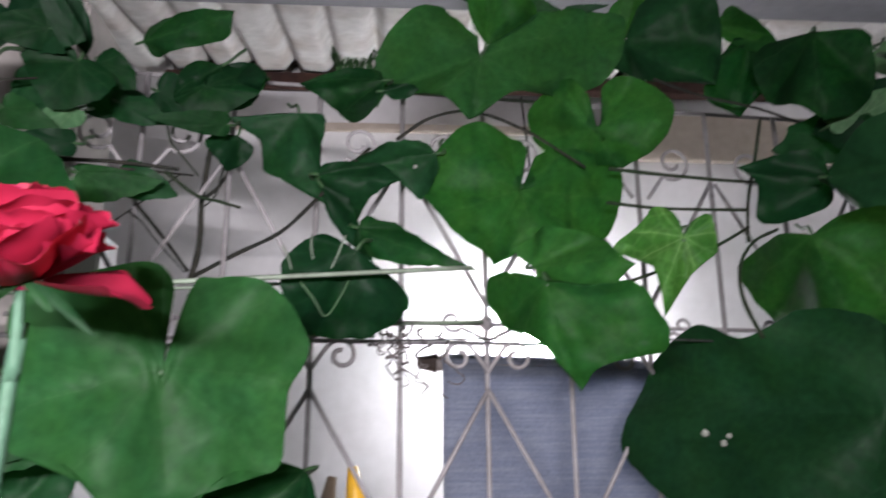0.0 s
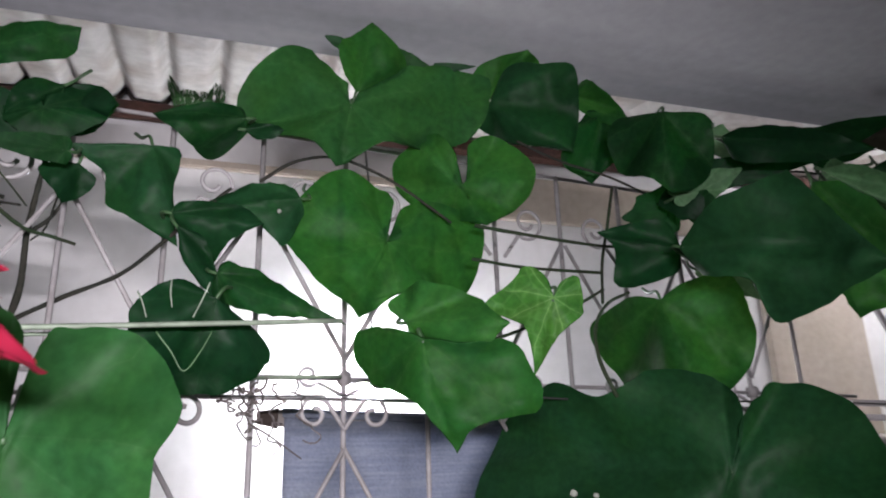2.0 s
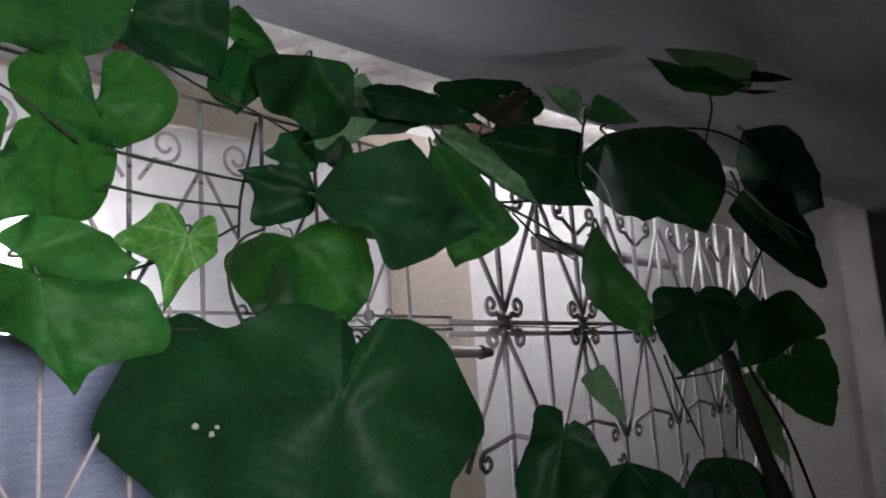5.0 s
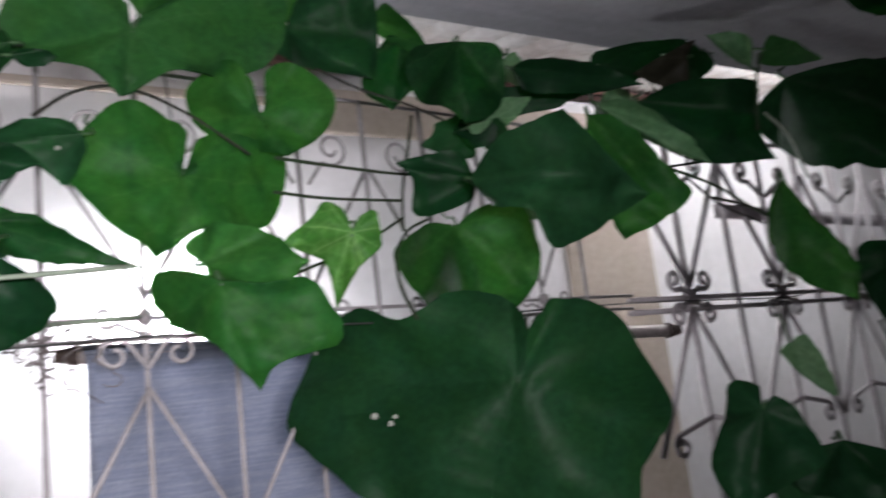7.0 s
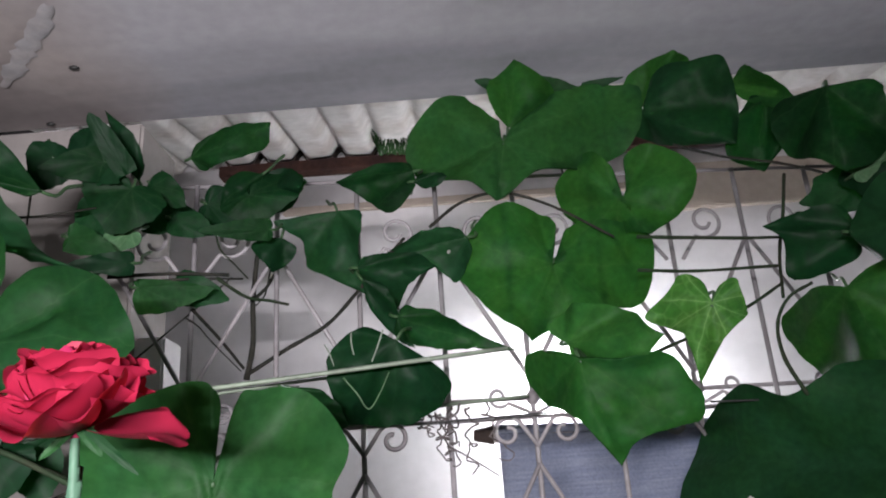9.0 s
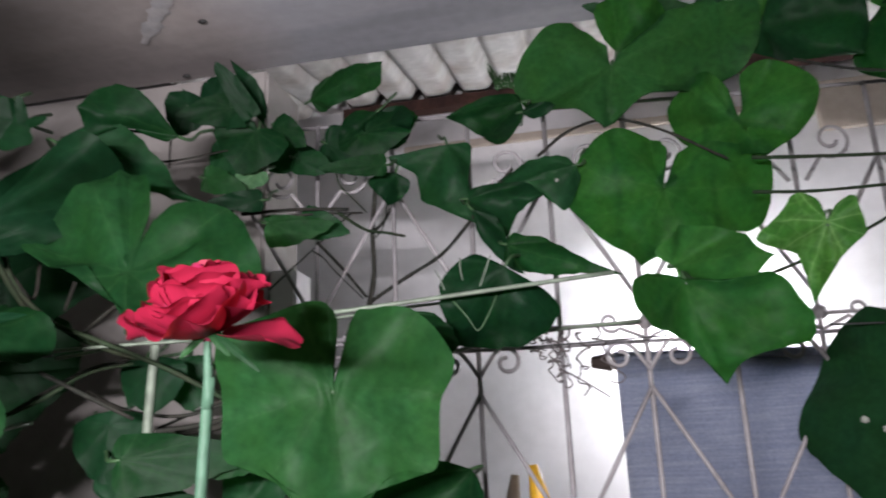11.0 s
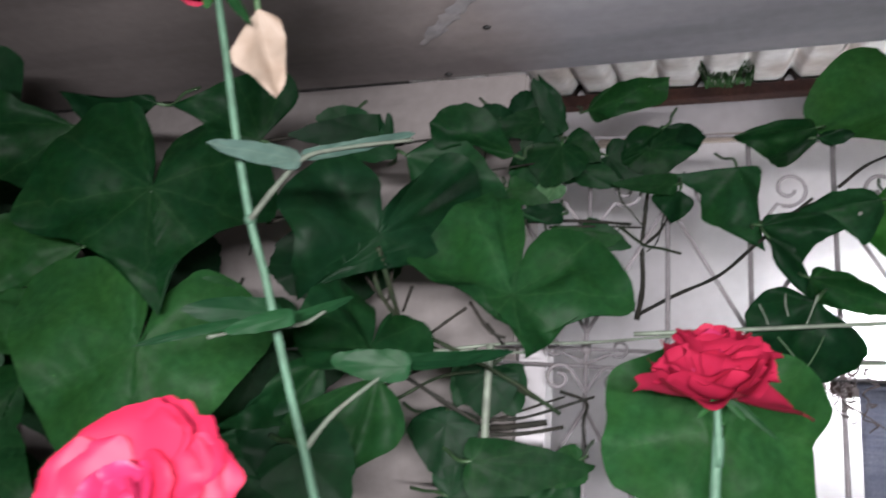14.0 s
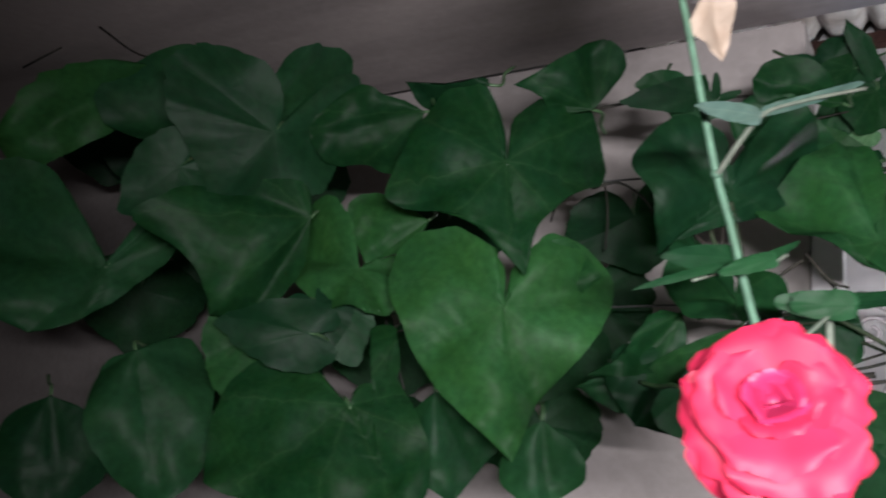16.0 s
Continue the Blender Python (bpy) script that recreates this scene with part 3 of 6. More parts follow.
def grille(name, x_first, step, columns, y, z0, zk, z1, r, label, left, right, curl, four, spread, paint):
    """A grille panel: uprights, and between them stems with fans of bars and scrolls round a collar at zk."""
    g = thing(name, label, "grille", at=(0, y, 0))
    for z in (z0, zk, zk - 0.022, z1):
        bar_obj([(left, 0.004, z), (right, 0.004, z)], r * 0.8, g, paint, "rail")
    for k in range(columns):
        x = x_first + step * k
        half = step * 0.5 - r
        bar_obj([(x, 0, z0), (x, 0, z1)], r, g, paint, "stem")
        if x + step / 2 < right:
            bar_obj([(x + step / 2, 0, z0), (x + step / 2, 0, z1)], r, g, paint, "upright")
        apex = zk - (0.075 if not four else 0.02)
        for s in (-1, 1):
            bar_obj([(x, -0.004, apex), (x + s * half, -0.004, apex - spread)], r * 0.85, g, paint, "fan_bar")
            bar_obj([(x, -0.004, zk + 0.02), (x + s * half, -0.004, zk + 0.02 + spread)], r * 0.85, g, paint, "fan_bar")
            bar_obj([(x, -0.004, z0 + 0.1), (x + s * half, -0.004, z0 + 0.1 + spread)], r * 0.85, g, paint, "fan_bar")
            if four:
                for v in (-1, 1):
                    part("scroll", spiral(x + s * curl * 2.1, zk + v * curl * 1.6, curl, 1.15, math.pi * (0.5 if v > 0 else -0.5) + s * v * math.pi * 0.75, s * v, bar=r * 0.8, y=-0.005, tail=(x, -0.005, zk)), paint, g)
                part("scroll", spiral(x + s * half * 0.62, zk - spread - 0.01, curl, 1.2, math.pi * 0.5, -s, bar=r * 0.8, y=-0.005, tail=(x, -0.005, zk - spread + 0.03)), paint, g)
            else:
                part("scroll", spiral(x + s * curl * 1.8, zk - curl * 2.1, curl, 1.2, math.pi * 0.5 + s * math.pi * 0.35, -s, bar=r * 0.85, y=-0.005, tail=(x, -0.005, apex + 0.02)), paint, g)
                part("scroll", spiral(x + s * curl * 2.2, zk + curl * 0.1, curl * 0.7, 1.1, -math.pi * 0.5 - s * math.pi * 0.3, s, bar=r * 0.7, y=-0.005, tail=(x, -0.005, zk - 0.02)), paint, g)
            part("scroll", spiral(x + s * half * 0.48, z1 - 0.075, max(curl, 0.024), 1.3, -math.pi * 0.5 - s * math.pi * 0.2, s, bar=r * 0.8, y=-0.005, tail=(x + s * 0.01, -0.005, z1 - 0.125)), paint, g)
        bm = bmesh.new()
        add_box(bm, x - r * 2.0, -0.009, zk - r * 2.4, x + r * 2.0, 0.006, zk + r * 2.4, 0.002)
        part("collar", bm, paint, g)
    return g


grille("window_grille", -0.2405, 0.1975, 6, 0.91, 1.05, 1.69, 1.975, 0.0031, "grey painted wrought-iron window grille with scrolls", -0.36, 0.96, 0.0185, False, 0.165, IRON)
grille("gate_grille", 1.144, 0.318, 6, 0.93, 0.95, 1.683, 2.02, 0.0062, "grey painted wrought-iron gate grille with paired scrolls", 0.975, 2.9, 0.021, True, 0.25, GATE_IRON)

gate = bpy.data.objects["gate_grille"]
bm = bmesh.new()
add_box(bm, 1.30, 0.012, 1.845, 2.10, 0.018, 1.875, 0.001)
part("cross_bar", bm, GATE_IRON, gate, "flat steel cross bar")


# ---- climbing vine ----
vine = thing("climbing_vine", "large climbing vine with large heart-shaped green leaves on wires", "vine")
leaf(vine, (0.133, 0.860, 2.080), (0.111, 0.860, 2.087), (0.007, 0.007), "heart", LEAF_SHADED, back=(0.003, 0.003), roll=0, seed=2, toward=(-0.29, -0.81, -0.52))
leaf(vine, (0.249, 0.850, 2.067), (0.294, 0.825, 2.065), (0.007, 0.006), "heart", LEAF_SHADED, back=(0.002, 0.002), roll=0, seed=10, toward=(-0.29, -0.82, -0.50))
leaf(vine, (0.193, 0.860, 2.076), (0.238, 0.840, 2.061), (0.016, 0.013), "heart", LEAF, back=(0.006, 0.006), roll=0, seed=11, toward=(-0.23, -0.83, -0.51))
leaf(vine, (-0.167, 0.860, 1.938), (-0.156, 0.860, 1.901), (0.037, 0.067), "heart", LEAF, back=(0.028, 0.029), roll=0, seed=28, toward=(0.09, -0.91, -0.40), gap=10)
leaf(vine, (-0.248, 0.840, 1.903), (-0.196, 0.836, 1.882), (0.018, 0.019), "heart", LEAF_SHADED, back=(0.007, 0.007), roll=0, seed=29, toward=(0.18, -0.91, -0.37))
leaf(vine, (-0.140, 0.830, 1.882), (-0.212, 0.800, 1.872), (0.013, 0.013), "heart", LEAF, back=(0.006, 0.006), roll=0, seed=30, toward=(0.07, -0.93, -0.36))
leaf(vine, (-0.269, 0.745, 1.914), (-0.298, 0.704, 1.964), (0.013, 0.010), "oval", LEAF_SHADED, back=(0.000, 0.000), roll=0, seed=31, toward=(0.23, -0.88, -0.41))
leaf(vine, (-0.291, 0.740, 1.927), (-0.344, 0.715, 1.911), (0.017, 0.020), "heart", LEAF, back=(0.005, 0.005), roll=0, seed=33, toward=(0.25, -0.87, -0.43))
leaf(vine, (-0.269, 0.760, 1.905), (-0.286, 0.754, 1.854), (0.046, 0.037), "heart", LEAF, back=(0.012, 0.012), roll=0, seed=34, toward=(0.22, -0.89, -0.40))
leaf(vine, (-0.326, 0.760, 1.854), (-0.278, 0.756, 1.836), (0.015, 0.016), "heart", LEAF, back=(0.005, 0.005), roll=0, seed=35, toward=(0.29, -0.89, -0.34))
leaf(vine, (-0.268, 0.770, 1.828), (-0.319, 0.743, 1.820), (0.012, 0.013), "heart", LEAF_SHADED, back=(0.005, 0.005), roll=0, seed=36, toward=(0.23, -0.92, -0.31))
leaf(vine, (-0.277, 0.830, 1.821), (-0.195, 0.825, 1.814), (0.030, 0.009), "heart", LEAF, back=(0.007, 0.007), roll=0, seed=37, toward=(0.22, -0.93, -0.29))
leaf(vine, (-0.434, 0.580, 1.856), (-0.477, 0.556, 1.843), (0.013, 0.020), "heart", LEAF, back=(0.004, 0.004), roll=0, seed=39, toward=(0.48, -0.78, -0.39))
leaf(vine, (-0.315, 0.750, 1.932), (-0.277, 0.740, 1.904), (0.018, 0.021), "heart", LEAF_SHADED, back=(0.012, 0.012), roll=0, seed=42, toward=(0.33, -0.84, -0.43))
leaf(vine, (-0.217, 0.870, 1.932), (-0.154, 0.869, 1.902), (0.023, 0.026), "heart", LEAF_SHADED, back=(0.009, 0.009), roll=0, seed=43, toward=(0.15, -0.91, -0.38))
leaf(vine, (-0.252, 0.850, 1.919), (-0.281, 0.839, 1.890), (0.019, 0.022), "round", LEAF_SHADED, back=(0.009, 0.009), roll=0, seed=44, toward=(0.19, -0.91, -0.38))
leaf(vine, (-0.293, 0.780, 1.879), (-0.303, 0.776, 1.818), (0.018, 0.021), "heart", LEAF_SHADED, back=(0.007, 0.007), roll=0, seed=45, toward=(0.25, -0.90, -0.36))
leaf(vine, (-0.259, 0.800, 1.927), (-0.225, 0.799, 1.903), (0.019, 0.019), "round", LEAF, back=(0.008, 0.008), roll=0, seed=46, toward=(0.20, -0.89, -0.40))
leaf(vine, (-0.311, 0.740, 1.942), (-0.271, 0.738, 1.924), (0.027, 0.024), "round", LEAF_SHADED, back=(0.020, 0.020), roll=0, seed=48, toward=(0.27, -0.86, -0.44))
leaf(vine, (-0.336, 0.730, 1.932), (-0.343, 0.727, 1.895), (0.024, 0.024), "round", LEAF_SHADED, back=(0.013, 0.013), roll=0, seed=49, toward=(0.30, -0.85, -0.43))
leaf(vine, (-0.305, 0.770, 1.904), (-0.264, 0.769, 1.873), (0.041, 0.028), "heart", LEAF_SHADED, back=(0.014, 0.014), roll=0, seed=52, toward=(0.26, -0.88, -0.39))
leaf(vine, (-0.273, 0.780, 1.865), (-0.302, 0.768, 1.842), (0.015, 0.015), "heart", LEAF_PALE, back=(0.008, 0.008), roll=0, seed=53, toward=(0.23, -0.91, -0.35))
leaf(vine, (-0.242, 0.860, 1.827), (-0.187, 0.854, 1.809), (0.019, 0.022), "heart", LEAF_SHADED, back=(0.010, 0.010), roll=0, seed=54, toward=(0.18, -0.94, -0.29))
leaf(vine, (-0.471, 0.600, 1.875), (-0.496, 0.585, 1.871), (0.015, 0.013), "round", LEAF_SHADED, back=(0.028, 0.028), roll=0, seed=55, toward=(0.50, -0.77, -0.40))
leaf(vine, (-0.417, 0.580, 1.848), (-0.414, 0.566, 1.867), (0.005, 0.005), "oval", LEAF_SHADED, back=(0.002, 0.002), roll=0, seed=56, toward=(0.47, -0.80, -0.39))
leaf(vine, (-0.412, 0.580, 1.846), (-0.393, 0.576, 1.849), (0.004, 0.004), "oval", LEAF_SHADED, back=(0.002, 0.002), roll=0, seed=57, toward=(0.46, -0.80, -0.39))
leaf(vine, (-0.450, 0.580, 1.849), (-0.409, 0.578, 1.830), (0.020, 0.020), "round", LEAF_SHADED, back=(0.011, 0.011), roll=0, seed=58, toward=(0.50, -0.78, -0.38))
part("stem", tube([(-0.205, 0.860, 1.894), (-0.201, 0.870, 1.875), (-0.187, 0.880, 1.860), (-0.172, 0.890, 1.844)], 0.00119, 0.00085, 7, rough=0.12), STEM, vine)
part("stem", tube([(-0.381, 0.730, 1.865), (-0.346, 0.740, 1.870), (-0.298, 0.750, 1.881)], 0.00135, 0.00105, 7, rough=0.12), STEM_DARK, vine)
part("stem", tube([(-0.397, 0.720, 1.882), (-0.390, 0.730, 1.856)], 0.0012, 0.0009, 7, rough=0.12), STEM_DARK, vine)
part("stem", tube([(-0.349, 0.720, 1.886), (-0.354, 0.730, 1.857)], 0.0012, 0.0009, 7, rough=0.12), STEM_DARK, vine)
part("stem", tube([(-0.239, 0.880, 1.797), (-0.227, 0.890, 1.789), (-0.214, 0.900, 1.773), (-0.180, 0.900, 1.737)], 0.000975, 0.00075, 7, rough=0.12), STEM_DARK, vine)
part("stem", tube([(-0.147, 0.900, 1.864), (-0.155, 0.910, 1.831), (-0.168, 0.920, 1.819)], 0.0012, 0.0009, 7, rough=0.12), STEM_DARK, vine)
leaf(vine, (1.051, 0.760, 2.084), (0.990, 0.805, 2.012), (0.029, 0.033), "heart", LEAF_SHADED, back=(0.009, 0.009), roll=0, seed=66, toward=(-0.81, -0.48, -0.33))
leaf(vine, (0.542, 0.720, 1.911), (0.615, 0.637, 1.906), (0.018, 0.021), "angled", LEAF_SHADED, back=(0.006, 0.006), roll=0, seed=67, toward=(-0.68, -0.66, -0.31))
leaf(vine, (0.508, 0.700, 1.789), (0.556, 0.648, 1.744), (0.018, 0.020), "heart", LEAF_PALE, back=(0.006, 0.006), roll=0, seed=70, toward=(-0.69, -0.69, -0.21))
leaf(vine, (0.490, 0.730, 1.890), (0.508, 0.705, 1.845), (0.023, 0.023), "angled", LEAF_SHADED, back=(0.008, 0.008), roll=0, seed=72, toward=(-0.65, -0.70, -0.30))
leaf(vine, (0.573, 0.740, 1.981), (0.590, 0.717, 1.936), (0.019, 0.017), "heart", LEAF_PALE, back=(0.005, 0.005), roll=0, seed=73, toward=(-0.67, -0.64, -0.36))
part("leaf_stalk", tube([(0.412, 0.635, 1.785), (0.446, 0.635, 1.811), (0.488, 0.635, 1.842)], 0.0013, 0.001, 7, rough=0.12), STICK, vine)
part("stem", tube([(0.803, 0.680, 1.862), (0.866, 0.680, 1.851), (0.953, 0.680, 1.855)], 0.00165, 0.00135, 7, rough=0.12), STEM_DARK, vine)
part("stem", tube([(0.863, 0.700, 1.830), (0.941, 0.700, 1.793), (1.045, 0.700, 1.769)], 0.0018, 0.0015, 7, rough=0.12), STEM_DARK, vine)
leaf(vine, (0.512, 0.760, 1.881), (0.450, 0.773, 1.866), (0.030, 0.029), "angled", LEAF_SHADED, back=(0.011, 0.011), roll=0, seed=77, toward=(-0.62, -0.73, -0.30))
leaf(vine, (0.520, 0.720, 1.889), (0.548, 0.679, 1.905), (0.016, 0.019), "heart", LEAF_PALE, back=(0.007, 0.007), roll=0, seed=79, toward=(-0.64, -0.70, -0.31))
leaf(vine, (0.509, 0.720, 1.874), (0.528, 0.699, 1.836), (0.019, 0.020), "heart", LEAF, back=(0.007, 0.007), roll=0, seed=80, toward=(-0.64, -0.71, -0.30))
leaf(vine, (0.486, 0.720, 1.879), (0.505, 0.692, 1.892), (0.014, 0.016), "heart", LEAF_PALE, back=(0.007, 0.007), roll=0, seed=81, toward=(-0.62, -0.72, -0.31))
leaf(vine, (0.884, 0.840, 2.069), (1.019, 0.740, 2.097), (0.044, 0.022), "heart", LEAF_SHADED, back=(0.014, 0.014), roll=0, seed=83, toward=(-0.73, -0.59, -0.36))
leaf(vine, (0.513, 0.730, 1.796), (0.573, 0.685, 1.750), (0.007, 0.017), "heart", LEAF_PALE, back=(0.004, 0.004), roll=0, seed=84, toward=(-0.65, -0.73, -0.22))
leaf(vine, (0.746, 0.740, 1.942), (0.875, 0.670, 1.843), (0.015, 0.035), "heart", LEAF_PALE, back=(0.004, 0.004), roll=0, seed=85, toward=(-0.73, -0.60, -0.31))
leaf(vine, (0.979, 0.800, 2.004), (1.074, 0.753, 1.882), (0.059, 0.069), "heart", LEAF_SHADED, back=(0.019, 0.019), roll=0, seed=86, toward=(-0.78, -0.55, -0.30))
leaf(vine, (0.840, 0.344, 1.776), (0.890, 0.282, 1.666), (0.025, 0.038), "heart", LEAF_SHADED, back=(0.009, 0.009), roll=0, seed=92, toward=(-0.95, -0.27, -0.18))
leaf(vine, (0.814, 0.342, 1.779), (0.851, 0.287, 1.702), (0.009, 0.011), "heart", LEAF_PALE, back=(0.003, 0.003), roll=0, seed=93, toward=(-0.94, -0.27, -0.19))
leaf(vine, (0.653, 0.442, 1.879), (0.671, 0.398, 1.854), (0.014, 0.016), "heart", LEAF, back=(0.004, 0.004), roll=0, seed=95, toward=(-0.85, -0.41, -0.32))
leaf(vine, (0.881, 0.331, 1.947), (0.787, 0.402, 1.976), (0.017, 0.026), "heart", LEAF_PALE, back=(0.011, 0.011), roll=0, seed=97, toward=(-0.91, -0.24, -0.33))
leaf(vine, (0.884, 0.329, 1.943), (0.900, 0.283, 1.930), (0.006, 0.008), "heart", LEAF_SHADED, back=(0.003, 0.003), roll=0, seed=98, toward=(-0.92, -0.24, -0.32))
leaf(vine, (0.778, 0.542, 1.580), (0.794, 0.509, 1.513), (0.018, 0.018), "heart", LEAF_PALE, back=(0.005, 0.005), roll=0, seed=106, toward=(-0.88, -0.47, 0.02))
leaf(vine, (0.955, 0.421, 1.554), (0.994, 0.375, 1.430), (0.021, 0.029), "heart", LEAF_PALE, back=(0.006, 0.006), roll=0, seed=107, toward=(-0.95, -0.31, 0.04))
leaf(vine, (0.875, 0.338, 1.764), (0.917, 0.284, 1.657), (0.030, 0.037), "heart", LEAF_SHADED, back=(0.015, 0.015), roll=0, seed=111, toward=(-0.95, -0.26, -0.16))
leaf(vine, (0.676, 0.492, 1.448), (0.671, 0.481, 1.391), (0.040, 0.040), "heart", LEAF_SHADED, back=(0.013, 0.013), roll=0, seed=115, toward=(-0.87, -0.47, 0.17))
leaf(vine, (0.757, 0.432, 1.439), (0.751, 0.423, 1.374), (0.041, 0.041), "heart", LEAF_SHADED, back=(0.013, 0.013), roll=0, seed=116, toward=(-0.91, -0.38, 0.17))
leaf(vine, (1.056, 0.375, 1.581), (1.082, 0.340, 1.475), (0.051, 0.051), "heart", LEAF, back=(0.017, 0.017), roll=0, seed=117, toward=(-0.97, -0.25, 0.01))
part("leaf_stalk", tube([(0.654, 0.457, 1.818), (0.669, 0.445, 1.791), (0.683, 0.440, 1.745)], 0.0016, 0.0012, 7, rough=0.12), STICK, vine)
part("leaf_stalk", tube([(0.798, 0.330, 1.781), (0.820, 0.311, 1.751), (0.851, 0.283, 1.724)], 0.0014, 0.001, 7, rough=0.12), STICK, vine)
part("stem", tube([(0.715, 0.570, 1.761), (0.744, 0.541, 1.742), (0.768, 0.519, 1.720)], 0.0018, 0.0015, 7, rough=0.12), STEM_DARK, vine)
part("stem", tube([(0.983, 0.533, 1.597), (1.010, 0.521, 1.520), (1.034, 0.508, 1.459)], 0.002, 0.0016, 7, rough=0.12), TWIG, vine)
part("stem", tube([(1.039, 0.466, 1.602), (1.058, 0.458, 1.551), (1.067, 0.472, 1.453)], 0.002, 0.0016, 7, rough=0.12), TWIG, vine)
part("stem", tube([(0.998, 0.525, 1.562), (1.041, 0.473, 1.570), (1.078, 0.424, 1.595)], 0.0018, 0.0016, 7, rough=0.12), TWIG, vine)
leaf(vine, (-0.383, 0.690, 1.586), (-0.357, 0.689, 1.544), (0.026, 0.026), "round", LEAF_SHADED, back=(0.014, 0.014), roll=0, seed=128, toward=(0.41, -0.91, -0.03))
leaf(vine, (-0.347, 0.690, 1.643), (-0.356, 0.685, 1.603), (0.017, 0.017), "round", LEAF_SHADED, back=(0.006, 0.006), roll=0, seed=129, toward=(0.36, -0.93, -0.10))
leaf(vine, (-0.318, 0.700, 1.638), (-0.299, 0.699, 1.598), (0.019, 0.027), "round", LEAF_SHADED, back=(0.009, 0.009), roll=0, seed=130, toward=(0.32, -0.94, -0.10))
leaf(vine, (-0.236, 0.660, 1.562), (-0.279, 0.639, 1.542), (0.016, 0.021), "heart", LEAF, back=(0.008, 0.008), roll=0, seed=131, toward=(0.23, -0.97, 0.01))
leaf(vine, (-0.423, 0.460, 1.562), (-0.381, 0.459, 1.525), (0.035, 0.035), "heart", LEAF_SHADED, back=(0.015, 0.015), roll=0, seed=132, toward=(0.60, -0.80, 0.01))
leaf(vine, (-0.811, 0.407, 1.790), (-0.851, 0.385, 1.714), (0.118, 0.075), "heart", LEAF_SHADED, back=(0.051, 0.105), roll=0, seed=140, toward=(0.69, -0.66, -0.28), fold=0.15)
leaf(vine, (-0.427, 0.580, 1.851), (-0.499, 0.531, 1.833), (0.020, 0.016), "heart", LEAF_SHADED, back=(0.006, 0.006), roll=0, seed=153, toward=(0.20, -0.91, -0.37))
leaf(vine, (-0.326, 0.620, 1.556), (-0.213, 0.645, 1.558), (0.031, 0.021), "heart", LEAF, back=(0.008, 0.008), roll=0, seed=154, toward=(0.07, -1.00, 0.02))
leaf(vine, (-0.361, 0.660, 1.587), (-0.356, 0.653, 1.535), (0.035, 0.032), "round", LEAF_SHADED, back=(0.012, 0.012), roll=0, seed=155, toward=(0.11, -0.99, -0.02))
leaf(vine, (-0.322, 0.660, 1.634), (-0.320, 0.654, 1.594), (0.032, 0.029), "round", LEAF_SHADED, back=(0.011, 0.011), roll=0, seed=156, toward=(0.06, -0.99, -0.08))
leaf(vine, (-0.352, 0.660, 1.520), (-0.246, 0.689, 1.491), (0.052, 0.029), "heart", LEAF_SHADED, back=(0.023, 0.023), roll=0, seed=157, toward=(0.10, -0.99, 0.07))
leaf(vine, (-0.775, 0.440, 1.596), (-0.848, 0.386, 1.601), (0.033, 0.039), "heart", LEAF_SHADED, back=(0.033, 0.033), roll=0, seed=158, toward=(0.67, -0.74, -0.03))
leaf(vine, (-0.794, 0.480, 1.626), (-0.770, 0.482, 1.586), (0.039, 0.039), "heart", LEAF_SHADED, back=(0.023, 0.023), roll=0, seed=159, toward=(0.66, -0.75, -0.07))
leaf(vine, (-0.883, 0.360, 1.747), (-0.927, 0.331, 1.695), (0.039, 0.045), "heart", LEAF_SHADED, back=(0.033, 0.033), roll=0, seed=160, toward=(0.77, -0.59, -0.22))
leaf(vine, (-0.849, 0.460, 1.596), (-0.866, 0.450, 1.510), (0.054, 0.054), "heart", LEAF, back=(0.023, 0.023), roll=0, seed=162, toward=(0.71, -0.70, -0.03))
# rear leaves filling the gaps, their shade carried by the darkened green
leaf(vine, (-1.406, 0.800, 1.682), (-1.410, 0.803, 1.560), (0.108, 0.113), "heart", LEAF_SHADED, back=(0.061, 0.061), roll=0, seed=166, toward=(0.78, -0.62, -0.08))
leaf(vine, (-1.272, 0.830, 1.820), (-1.278, 0.835, 1.686), (0.118, 0.105), "heart", LEAF_SHADED, back=(0.061, 0.061), roll=0, seed=167, toward=(0.72, -0.67, -0.18))
leaf(vine, (-1.140, 0.860, 1.899), (-1.148, 0.864, 1.765), (0.126, 0.096), "heart", LEAF_SHADED, back=(0.060, 0.060), roll=0, seed=168, toward=(0.65, -0.72, -0.24))
leaf(vine, (-0.882, 0.800, 1.618), (-0.888, 0.797, 1.517), (0.113, 0.094), "heart", LEAF_SHADED, back=(0.050, 0.050), roll=0, seed=169, toward=(0.56, -0.83, -0.04))
leaf(vine, (-0.822, 0.830, 1.792), (-0.831, 0.828, 1.685), (0.093, 0.090), "heart", LEAF_SHADED, back=(0.052, 0.052), roll=0, seed=170, toward=(0.49, -0.85, -0.20))
leaf(vine, (-1.148, 0.860, 1.545), (-1.162, 0.859, 1.423), (0.111, 0.091), "heart", LEAF_SHADED, back=(0.057, 0.057), roll=0, seed=171, toward=(0.67, -0.74, 0.02))
leaf(vine, (-0.905, 0.800, 1.479), (-0.882, 0.810, 1.376), (0.103, 0.092), "heart", LEAF_SHADED, back=(0.050, 0.050), roll=0, seed=172, toward=(0.57, -0.82, 0.08))
leaf(vine, (-0.655, 0.830, 1.625), (-0.670, 0.821, 1.537), (0.107, 0.082), "heart", LEAF_SHADED, back=(0.048, 0.048), roll=0, seed=173, toward=(0.38, -0.93, -0.05))
